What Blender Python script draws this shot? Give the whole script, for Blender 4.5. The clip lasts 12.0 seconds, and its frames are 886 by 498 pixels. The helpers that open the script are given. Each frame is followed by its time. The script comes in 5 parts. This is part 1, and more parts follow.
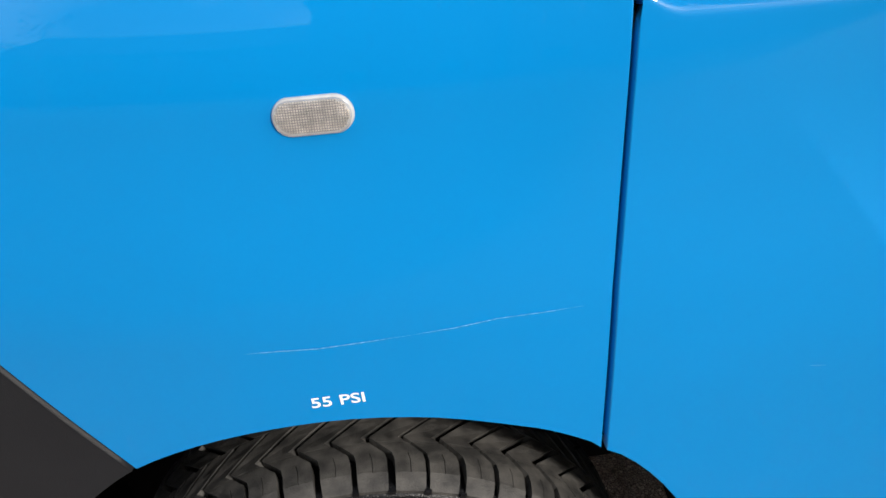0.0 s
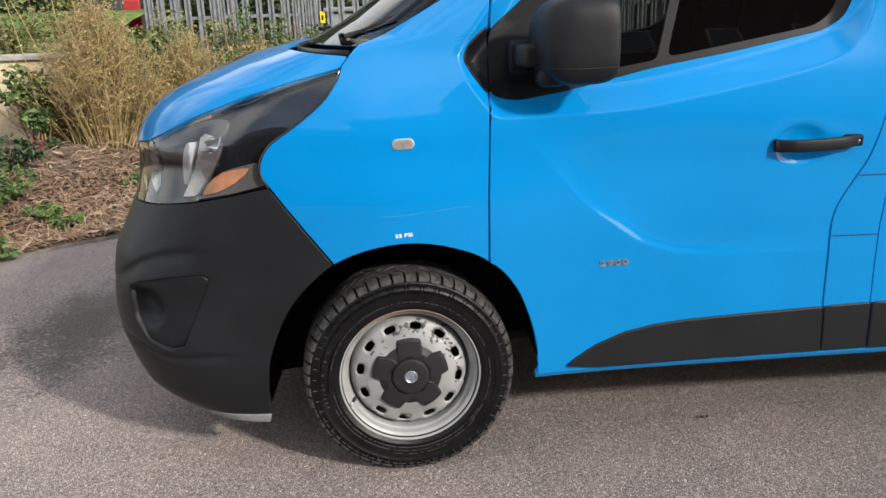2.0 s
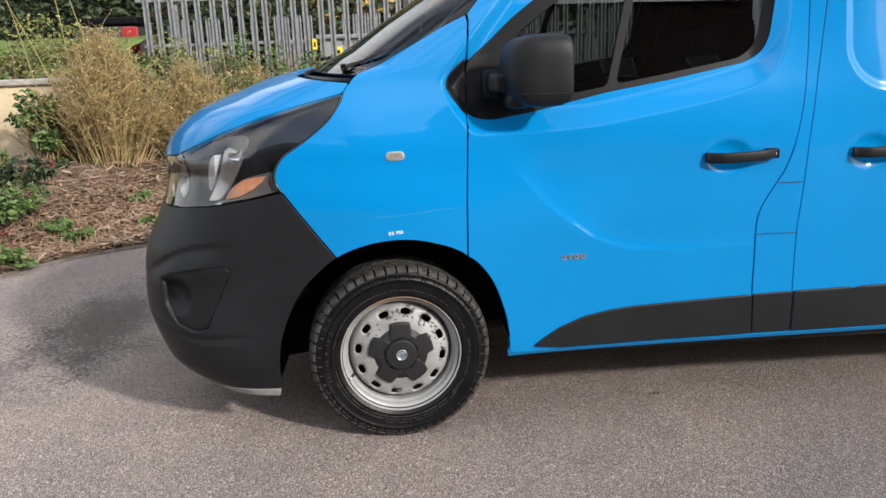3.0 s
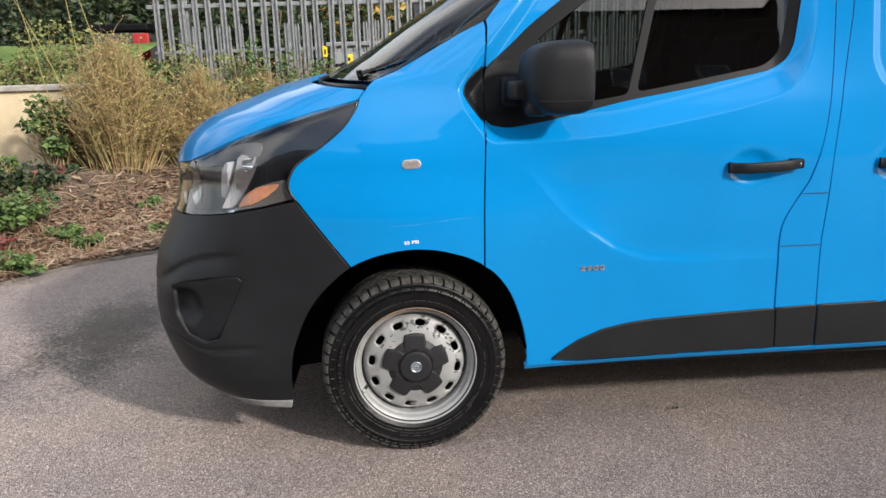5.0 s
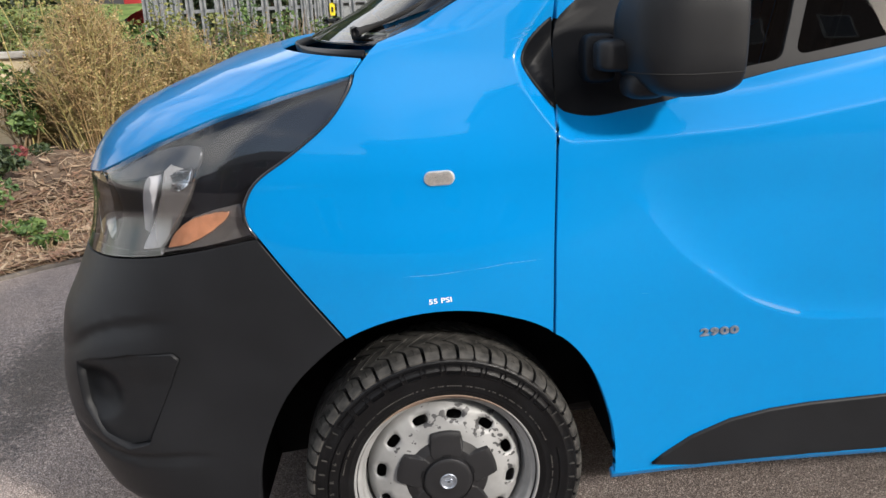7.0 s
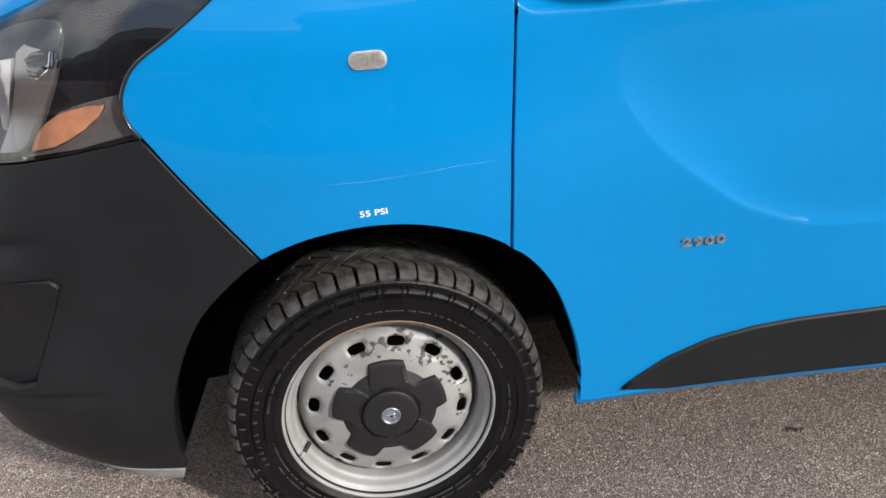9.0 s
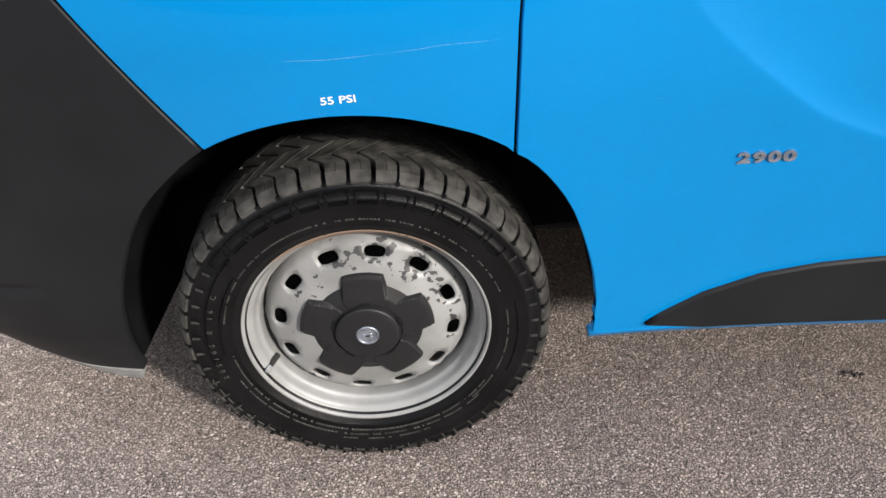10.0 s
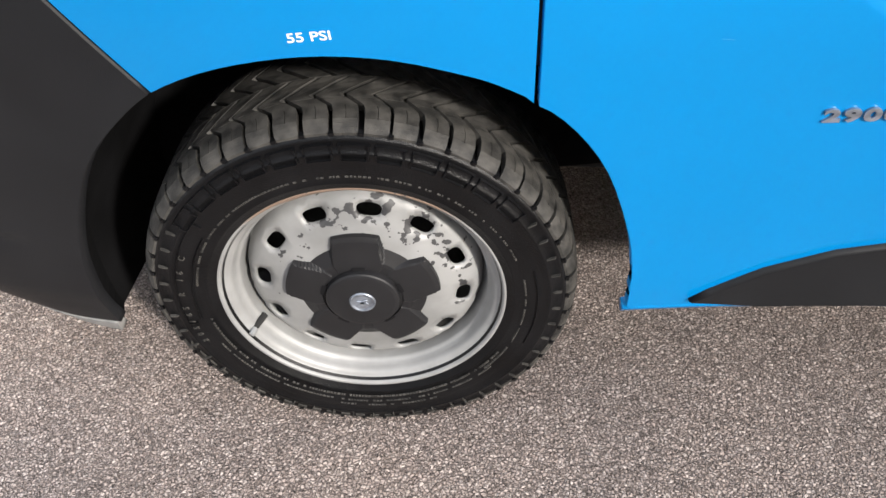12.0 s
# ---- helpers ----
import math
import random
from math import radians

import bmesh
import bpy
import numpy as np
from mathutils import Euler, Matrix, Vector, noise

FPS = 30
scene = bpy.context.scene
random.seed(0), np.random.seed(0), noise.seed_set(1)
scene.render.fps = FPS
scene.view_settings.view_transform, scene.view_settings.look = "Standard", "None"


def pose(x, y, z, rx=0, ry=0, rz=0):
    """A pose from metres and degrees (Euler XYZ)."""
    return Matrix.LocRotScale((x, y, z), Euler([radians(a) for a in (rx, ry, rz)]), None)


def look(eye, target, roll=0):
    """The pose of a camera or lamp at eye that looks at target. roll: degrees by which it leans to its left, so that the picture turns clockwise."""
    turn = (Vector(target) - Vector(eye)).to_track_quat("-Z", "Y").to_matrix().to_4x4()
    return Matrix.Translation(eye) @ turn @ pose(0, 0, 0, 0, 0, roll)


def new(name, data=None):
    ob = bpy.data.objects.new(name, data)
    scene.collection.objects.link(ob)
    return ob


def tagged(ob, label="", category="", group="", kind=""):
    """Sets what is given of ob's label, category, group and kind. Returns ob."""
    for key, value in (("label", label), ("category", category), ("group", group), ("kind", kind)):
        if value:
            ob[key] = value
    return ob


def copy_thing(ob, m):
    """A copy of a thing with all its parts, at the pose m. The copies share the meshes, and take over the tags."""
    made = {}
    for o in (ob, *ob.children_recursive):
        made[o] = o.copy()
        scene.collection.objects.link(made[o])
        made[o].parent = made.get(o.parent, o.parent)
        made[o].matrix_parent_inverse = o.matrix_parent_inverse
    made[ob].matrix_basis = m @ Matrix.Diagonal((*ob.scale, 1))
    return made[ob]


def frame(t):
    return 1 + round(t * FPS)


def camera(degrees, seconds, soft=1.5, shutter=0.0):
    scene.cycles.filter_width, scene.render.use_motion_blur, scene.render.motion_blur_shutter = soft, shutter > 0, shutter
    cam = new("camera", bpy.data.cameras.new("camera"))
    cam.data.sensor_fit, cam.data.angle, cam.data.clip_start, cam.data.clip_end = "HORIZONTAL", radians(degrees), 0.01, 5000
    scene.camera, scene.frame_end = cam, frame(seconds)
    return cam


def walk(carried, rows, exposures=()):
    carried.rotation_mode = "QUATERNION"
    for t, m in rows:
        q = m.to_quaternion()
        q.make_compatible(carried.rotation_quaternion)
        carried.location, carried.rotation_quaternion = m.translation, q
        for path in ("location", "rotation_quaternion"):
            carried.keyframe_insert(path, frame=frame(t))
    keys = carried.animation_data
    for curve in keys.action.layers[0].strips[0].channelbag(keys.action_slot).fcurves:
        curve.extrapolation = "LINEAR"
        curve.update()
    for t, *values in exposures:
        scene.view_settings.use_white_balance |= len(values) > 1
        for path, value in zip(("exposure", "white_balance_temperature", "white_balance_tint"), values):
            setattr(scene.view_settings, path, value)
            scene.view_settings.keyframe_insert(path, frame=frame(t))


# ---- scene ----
cam = camera(59.5, 12.0)
PATH = [
    (0, (0.117, -0.572, 1.245), (0.081, 1.178, 0.277), -3.9),
    (0.5, (0.092, -0.935, 1.313), (0.09, 0.893, 0.501), -2.4),
    (1, (0.092, -1.375, 1.366), (0.103, 0.494, 0.654), -2.4),
    (1.5, (0.104, -1.851, 1.362), (0.148, 0.055, 0.758), -2.3),
    (2, (0.014, -2.2, 1.37), (0.101, -0.28, 0.817), -2.1),
    (2.5, (-0.024, -2.468, 1.394), (0.098, -0.539, 0.878), -2.1),
    (2.7, (-0.005, -2.563, 1.394), (0.114, -0.629, 0.887), -2.0),
    (4.5, (0.006, -2.731, 1.393), (0.14, -0.794, 0.914), -1.8),
    (5, (-0.03, -2.576, 1.389), (0.074, -0.637, 0.913), -1.7),
    (5.5, (-0.087, -2.357, 1.397), (-0.019, -0.416, 0.918), -1.9),
    (6, (-0.082, -2.087, 1.371), (-0.047, -0.146, 0.89), -2.2),
    (6.5, (-0.057, -1.816, 1.366), (-0.027, 0.122, 0.873), -2.5),
    (6.7, (-0.050, -1.716, 1.373), (-0.012, 0.212, 0.850), -2.5),
    (8.3, (0.045, -1.3, 1.318), (0.178, 0.57, 0.622), -3.4),
    (8.5, (0.04, -1.304, 1.312), (0.18, 0.556, 0.591), -3.1),
    (9, (0.031, -1.294, 1.309), (0.158, 0.512, 0.457), -2.6),
    (9.5, (0.063, -1.229, 1.268), (0.107, 0.496, 0.257), -2.0),
    (10, (0.18, -1.016, 1.243), (0.115, 0.611, 0.081), -2.0),
    (10.5, (0.252, -0.855, 1.22), (0.116, 0.681, -0.054), -2.4),
    (11, (0.247, -0.779, 1.202), (0.07, 0.693, -0.139), -2.8),
    (11.5, (0.241, -0.765, 1.203), (0.047, 0.672, -0.175), -3.4),
    (12, (0.235, -0.772, 1.203), (0.043, 0.655, -0.185), -3.7),
]
walk(cam, [(t, look(eye, target, roll)) for t, eye, target, roll in PATH],
     exposures=[(0, 0.62), (2, 0.70), (6.5, 0.74), (9, 0.68), (10.5, 0.86), (12, 0.98)])

# ---- sky, sun, exposure ----
SUN_AZ, SUN_EL = radians(46), radians(27)          # hazy sun over the van's rear quarter, on its near side
sun_from = Vector((math.cos(SUN_AZ) * math.cos(SUN_EL), -math.sin(SUN_AZ) * math.cos(SUN_EL), math.sin(SUN_EL)))
world = bpy.data.worlds.new("sky")
scene.world = world
world.use_nodes = True
wn, wl = world.node_tree.nodes, world.node_tree.links
wn.clear()
sky = wn.new("ShaderNodeTexSky")
sky.sky_type, sky.sun_disc = "NISHITA", False
sky.sun_elevation, sky.sun_rotation = SUN_EL, math.atan2(sun_from.x, sun_from.y)
sky.dust_density, sky.air_density = 2.0, 1.0
cloud_noise, cloud_ramp, cloud_mix = wn.new("ShaderNodeTexNoise"), wn.new("ShaderNodeValToRGB"), wn.new("ShaderNodeMix")
cloud_noise.inputs["Scale"].default_value, cloud_noise.inputs["Detail"].default_value = 2.2, 7
cloud_ramp.color_ramp.elements[0].position, cloud_ramp.color_ramp.elements[1].position = 0.44, 0.64
cloud_mix.data_type = "RGBA"
cloud_mix.inputs["B"].default_value = (9.0, 8.9, 8.8, 1)
wbg, wout = wn.new("ShaderNodeBackground"), wn.new("ShaderNodeOutputWorld")
wbg.inputs["Strength"].default_value = 0.15
wl.new(cloud_noise.outputs["Fac"], cloud_ramp.inputs["Fac"])
wl.new(cloud_ramp.outputs["Color"], cloud_mix.inputs["Factor"])
wl.new(sky.outputs["Color"], cloud_mix.inputs["A"])
wl.new(cloud_mix.outputs["Result"], wbg.inputs["Color"])
wl.new(wbg.outputs["Background"], wout.inputs["Surface"])
sun = new("sun", bpy.data.lights.new("sun", "SUN"))
sun.data.energy, sun.data.angle, sun.data.color = 3.0, radians(4.0), (1.0, 0.945, 0.88)
sun.matrix_world = look(sun_from * 40, (0, 0, 0))


# ---- materials ----
def material(name, color, rough=0.5, metal=0.0, coat=0.0, bump=0.0, scale=40.0, vary=0.12, color2=None, spread=(0.35, 0.65), fine=0.0, fine_scale=300.0, spec=0.5):
    """A surface with two scales of variation: large patches between two colours and a fine grain, both also in the relief."""
    m = bpy.data.materials.new(name)
    m.use_nodes = True
    n, l = m.node_tree.nodes, m.node_tree.links
    b = n["Principled BSDF"]
    b.inputs["Roughness"].default_value, b.inputs["Metallic"].default_value = rough, metal
    b.inputs["Coat Weight"].default_value, b.inputs["Coat Roughness"].default_value = coat, 0.025
    b.inputs["Specular IOR Level"].default_value = spec
    tc, big = n.new("ShaderNodeTexCoord"), n.new("ShaderNodeTexNoise")
    big.inputs["Scale"].default_value, big.inputs["Detail"].default_value = scale, 5
    ramp = n.new("ShaderNodeValToRGB")
    c1 = tuple(max(0, c * (1 - vary)) for c in color)
    c2 = color2 or tuple(min(1, c * (1 + vary)) for c in color)
    ramp.color_ramp.elements[0].color, ramp.color_ramp.elements[1].color = (*c1, 1), (*c2, 1)
    ramp.color_ramp.elements[0].position, ramp.color_ramp.elements[1].position = spread
    l.new(tc.outputs["Object"], big.inputs["Vector"])
    l.new(big.outputs["Fac"], ramp.inputs["Fac"])
    out = ramp.outputs["Color"]
    if fine:
        f, mx = n.new("ShaderNodeTexNoise"), n.new("ShaderNodeMix")
        f.inputs["Scale"].default_value, f.inputs["Detail"].default_value = fine_scale, 2
        mx.data_type, mx.blend_type = "RGBA", "OVERLAY"
        mx.inputs["Factor"].default_value = fine
        l.new(tc.outputs["Object"], f.inputs["Vector"])
        l.new(out, mx.inputs["A"])
        l.new(f.outputs["Fac"], mx.inputs["B"])
        out = mx.outputs["Result"]
    l.new(out, b.inputs["Base Color"])
    if bump:
        g, bp = n.new("ShaderNodeTexNoise"), n.new("ShaderNodeBump")
        g.inputs["Scale"].default_value, g.inputs["Detail"].default_value = fine_scale, 3
        bp.inputs["Strength"].default_value, bp.inputs["Distance"].default_value = bump, 0.002
        l.new(tc.outputs["Object"], g.inputs["Vector"])
        l.new(g.outputs["Fac"], bp.inputs["Height"])
        l.new(bp.outputs["Normal"], b.inputs["Normal"])
    return m


def glass_material(name, color, ior=1.45):
    """Thin clear or tinted sheet: lets the view through and mirrors more at a slant."""
    m = bpy.data.materials.new(name)
    m.use_nodes = True
    n, l = m.node_tree.nodes, m.node_tree.links
    n.remove(n["Principled BSDF"])
    tr, gl, mx, fr = n.new("ShaderNodeBsdfTransparent"), n.new("ShaderNodeBsdfGlossy"), n.new("ShaderNodeMixShader"), n.new("ShaderNodeFresnel")
    tr.inputs["Color"].default_value = (*color, 1)
    gl.inputs["Roughness"].default_value = 0.015
    fr.inputs["IOR"].default_value = ior
    l.new(fr.outputs["Fac"], mx.inputs["Fac"])
    l.new(tr.outputs["BSDF"], mx.inputs[1])
    l.new(gl.outputs["BSDF"], mx.inputs[2])
    l.new(mx.outputs["Shader"], n["Material Output"].inputs["Surface"])
    return m


def asphalt_material():
    m = bpy.data.materials.new("asphalt")
    m.use_nodes = True
    n, l = m.node_tree.nodes, m.node_tree.links
    b = n["Principled BSDF"]
    b.inputs["Roughness"].default_value = 0.86
    tc = n.new("ShaderNodeTexCoord")
    v, v2, crack, big = n.new("ShaderNodeTexVoronoi"), n.new("ShaderNodeTexVoronoi"), n.new("ShaderNodeTexVoronoi"), n.new("ShaderNodeTexNoise")
    warp, wmix = n.new("ShaderNodeTexNoise"), n.new("ShaderNodeMix")
    warp.inputs["Scale"].default_value = 160
    wmix.data_type, wmix.blend_type = "RGBA", "LINEAR_LIGHT"
    wmix.inputs["Factor"].default_value = 0.004
    l.new(tc.outputs["Object"], warp.inputs["Vector"])
    l.new(tc.outputs["Object"], wmix.inputs["A"])
    l.new(warp.outputs["Color"], wmix.inputs["B"])
    crack.feature = "DISTANCE_TO_EDGE"
    for t, sc in ((v, 145.0), (crack, 145.0), (v2, 380.0)):
        t.inputs["Scale"].default_value = sc
        l.new(wmix.outputs["Result"], t.inputs["Vector"])
    big.inputs["Scale"].default_value, big.inputs["Detail"].default_value = 1.3, 6
    l.new(tc.outputs["Object"], big.inputs["Vector"])
    ramp = n.new("ShaderNodeValToRGB")
    e = ramp.color_ramp.elements
    e[0].color, e[1].color = (0.330, 0.275, 0.250, 1), (0.560, 0.490, 0.455, 1)
    e[0].position, e[1].position = 0.0, 1.0
    mid = e.new(0.55)
    mid.color = (0.420, 0.355, 0.326, 1)
    sep = n.new("ShaderNodeSeparateColor")
    l.new(v.outputs["Color"], sep.inputs["Color"])
    l.new(sep.outputs["Red"], ramp.inputs["Fac"])
    # dark binder between the stones
    gap = n.new("ShaderNodeMapRange")
    gap.inputs["From Min"].default_value, gap.inputs["From Max"].default_value = 0.0, 0.13
    gap.inputs["To Min"].default_value, gap.inputs["To Max"].default_value = 0.16, 1.06
    l.new(crack.outputs["Distance"], gap.inputs["Value"])
    m1, m2, m3 = n.new("ShaderNodeMix"), n.new("ShaderNodeMix"), n.new("ShaderNodeMix")
    for q in (m1, m2, m3):
        q.data_type, q.blend_type = "RGBA", "MULTIPLY"
        q.inputs["Factor"].default_value = 1.0
    l.new(ramp.outputs["Color"], m1.inputs["A"])
    l.new(gap.outputs["Result"], m1.inputs["B"])
    br = n.new("ShaderNodeValToRGB")
    br.color_ramp.elements[0].color, br.color_ramp.elements[1].color = (0.80, 0.80, 0.82, 1), (1.08, 1.03, 0.98, 1)
    br.color_ramp.elements[0].position, br.color_ramp.elements[1].position = 0.3, 0.7
    l.new(big.outputs["Fac"], br.inputs["Fac"])
    l.new(m1.outputs["Result"], m2.inputs["A"])
    l.new(br.outputs["Color"], m2.inputs["B"])
    # an oil-dark damp stain with a broken outline
    geo, sub, lng, add, sn = n.new("ShaderNodeTexCoord"), n.new("ShaderNodeVectorMath"), n.new("ShaderNodeVectorMath"), n.new("ShaderNodeMath"), n.new("ShaderNodeTexNoise")
    sub.operation, lng.operation, add.operation = "SUBTRACT", "LENGTH", "ADD"
    sub.inputs[1].default_value = (-1.64, 1.50, 0)
    sq = n.new("ShaderNodeVectorMath")
    sq.operation = "MULTIPLY"
    sq.inputs[1].default_value = (1.9, 0.85, 0)
    sn.inputs["Scale"].default_value, sn.inputs["Detail"].default_value = 5.0, 8
    l.new(geo.outputs["Object"], sub.inputs[0])
    l.new(sub.outputs["Vector"], sq.inputs[0])
    l.new(sq.outputs["Vector"], lng.inputs[0])
    l.new(geo.outputs["Object"], sn.inputs["Vector"])
    l.new(lng.outputs["Value"], add.inputs[0])
    l.new(sn.outputs["Fac"], add.inputs[1])
    st = n.new("ShaderNodeMapRange")
    st.inputs["From Min"].default_value, st.inputs["From Max"].default_value = 1.55, 2.0
    st.inputs["To Min"].default_value, st.inputs["To Max"].default_value = 0.32, 1.0
    # the wet film breaks up from stone to stone
    grit, broken = n.new("ShaderNodeTexNoise"), n.new("ShaderNodeMath")
    broken.operation = "MULTIPLY_ADD"
    broken.inputs[1].default_value = 1.5
    grit.inputs["Scale"].default_value, grit.inputs["Detail"].default_value = 48, 3
    l.new(geo.outputs["Object"], grit.inputs["Vector"])
    l.new(grit.outputs["Fac"], broken.inputs[0])
    l.new(add.outputs["Value"], broken.inputs[2])
    l.new(broken.outputs["Value"], st.inputs["Value"])
    damp = n.new("ShaderNodeMapRange")
    damp.inputs["From Min"].default_value, damp.inputs["From Max"].default_value = 0.32, 1.0
    damp.inputs["To Min"].default_value, damp.inputs["To Max"].default_value = 0.42, 0.86
    l.new(st.outputs["Result"], damp.inputs["Value"])
    l.new(damp.outputs["Result"], b.inputs["Roughness"])
    # sunlight painted into the colour: paler towards the open road, with an uneven border
    axes, lean, pale, sun_and_stain = n.new("ShaderNodeSeparateXYZ"), n.new("ShaderNodeMath"), n.new("ShaderNodeMapRange"), n.new("ShaderNodeMath")
    lean.operation, sun_and_stain.operation = "MULTIPLY_ADD", "MULTIPLY"
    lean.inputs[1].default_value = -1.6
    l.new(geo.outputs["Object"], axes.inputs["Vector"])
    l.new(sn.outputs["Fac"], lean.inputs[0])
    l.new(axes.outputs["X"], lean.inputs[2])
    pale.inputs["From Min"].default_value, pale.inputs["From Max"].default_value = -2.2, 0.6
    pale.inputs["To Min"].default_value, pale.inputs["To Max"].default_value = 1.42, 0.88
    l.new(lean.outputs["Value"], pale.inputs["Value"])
    l.new(pale.outputs["Result"], sun_and_stain.inputs[0])
    l.new(st.outputs["Result"], sun_and_stain.inputs[1])
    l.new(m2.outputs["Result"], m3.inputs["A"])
    l.new(sun_and_stain.outputs["Value"], m3.inputs["B"])
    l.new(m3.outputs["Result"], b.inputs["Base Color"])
    # relief: domed stones and grit
    dome = n.new("ShaderNodeMapRange")
    dome.interpolation_type = "SMOOTHSTEP"
    dome.inputs["From Min"].default_value, dome.inputs["From Max"].default_value = 0.0, 0.30
    l.new(crack.outputs["Distance"], dome.inputs["Value"])
    tilt = n.new("ShaderNodeMath")
    tilt.operation = "MULTIPLY_ADD"
    tilt.inputs[1].default_value = 0.9
    l.new(sep.outputs["Green"], tilt.inputs[0])
    l.new(dome.outputs["Result"], tilt.inputs[2])
    b1, b2 = n.new("ShaderNodeBump"), n.new("ShaderNodeBump")
    b1.inputs["Strength"].default_value, b1.inputs["Distance"].default_value = 1.0, 0.0060
    b2.inputs["Strength"].default_value, b2.inputs["Distance"].default_value = 0.8, 0.002
    l.new(tilt.outputs["Value"], b1.inputs["Height"])
    l.new(v2.outputs["Distance"], b2.inputs["Height"])
    l.new(b1.outputs["Normal"], b2.inputs["Normal"])
    l.new(b2.outputs["Normal"], b.inputs["Normal"])
    return m


def leaf_material(name, *colors):
    """Leaves, stalks or litter: each island of the mesh takes its own tint."""
    m = bpy.data.materials.new(name)
    m.use_nodes = True
    n, l = m.node_tree.nodes, m.node_tree.links
    b = n["Principled BSDF"]
    b.inputs["Roughness"].default_value = 0.6
    g, r = n.new("ShaderNodeNewGeometry"), n.new("ShaderNodeValToRGB")
    r.color_ramp.interpolation = "LINEAR"
    e = r.color_ramp.elements
    while len(e) < len(colors):
        e.new(0.5)
    for i, c in enumerate(colors):
        e[i].position, e[i].color = i / max(1, len(colors) - 1), (*c, 1)
    l.new(g.outputs["Random Per Island"], r.inputs["Fac"])
    l.new(r.outputs["Color"], b.inputs["Base Color"])
    return m


BLUE = material("blue_paint", (0.0002, 0.180, 0.462), rough=0.35, coat=0.62, scale=3.0, vary=0.03, spec=0.05)
PLASTIC = material("black_plastic", (0.0105, 0.0112, 0.0128), rough=0.45, spec=0.20, bump=0.25, scale=6, vary=0.15, fine=0.15, fine_scale=900)
TRIM = material("black_trim", (0.0045, 0.0048, 0.0058), rough=0.45, spec=0.13, scale=8, vary=0.2, bump=0.1, fine_scale=600)
GLOSS_BLACK = material("gloss_black", (0.012, 0.012, 0.014), rough=0.12, coat=0.6, scale=5)
DARK = material("dark_underside", (0.012, 0.012, 0.012), rough=0.9, scale=9, vary=0.4, bump=0.4, fine_scale=120)
RUBBER = material("tyre_rubber", (0.0035, 0.0036, 0.0042), spec=0.24, rough=0.28, scale=9, vary=0.3, color2=(0.006, 0.0062, 0.007), bump=0.45, fine_scale=500)
TREAD = material("tread_rubber", (0.027, 0.0265, 0.025), spec=0.3, rough=0.62, scale=45, vary=0.35, color2=(0.060, 0.057, 0.052), bump=0.4, fine_scale=500)
CAPGREY = material("grey_plastic", (0.0125, 0.0125, 0.0138), spec=0.3, rough=0.5, scale=20, vary=0.12, bump=0.15, fine_scale=900)
BADGE = material("badge_chrome", (0.28, 0.31, 0.36), rough=0.34, metal=0.7, scale=60, vary=0.3)
CHROME = material("chrome", (0.82, 0.82, 0.83), rough=0.08, metal=1.0, scale=20, vary=0.04)
WHITE = material("white_vinyl", (0.80, 0.80, 0.80), rough=0.5, scale=60, vary=0.05)
LENS = glass_material("clear_lens", (0.93, 0.93, 0.93), 1.75)
TINT = glass_material("tinted_glass", (0.34, 0.38, 0.37), 1.70)
SCREEN_GLASS = glass_material("windscreen_glass", (0.34, 0.38, 0.37), 1.42)
AMBER = material("amber_plastic", (0.50, 0.24, 0.14), vary=0.35, rough=0.3, coat=0.2, scale=15)
CABIN = material("dark_cabin", (0.008, 0.008, 0.009), spec=0.1, rough=0.8, scale=12, vary=0.3)
GALV = material("galvanised_steel", (0.29, 0.30, 0.305), rough=0.45, metal=0.5, scale=14, vary=0.22, fine=0.2, fine_scale=120)
LINER = material("black_liner", (0.005, 0.005, 0.0055), spec=0.08, rough=0.85, scale=9, vary=0.4, bump=0.3, fine_scale=150)
ASPHALT = asphalt_material()

# ---- van skin: a family of level outlines ----
Z_NOSE = (.16, .20, .25, .30, .40, .50, .60, .70, .80, .90, 1.00, 1.04, 1.093, 1.15, 1.206, 1.257, 1.312, 1.335, 1.35, 1.42, 1.51, 1.61, 1.90, 1.95)
X_NOSE = (-.80, -.86, -.93, -.97, -1.00, -1.02, -1.02, -1.005, -.962, -.935, -.93, -.928, -.905, -.855, -.765, -.63, -.485, -.375, -.30, -.165, -.03, .13, .62, .90)
Z_CORN = (.16, .65, .90, 1.00, 1.10, 1.20, 1.30, 1.40, 1.95)
L_CORN = (.45, .48, .52, .56, .56, .52, .46, .42, .42)
Z_SIDE = (.16, .25, .30, .45, .66, .80, 1.00, 1.10, 1.20, 1.30, 1.45, 1.60, 1.85, 1.95)
Y_SIDE = (.09, .068, .058, .052, .045, .04, .042, .048, .060, .085, .130, .175, .26, .345)
MID = 0.95
FLANK = 1.45          # from here rearwards the outlines run straight


def power(z):
    return 0.62 + 0.16 * smooth(.72, 1.0, z)


SLOPES = {}


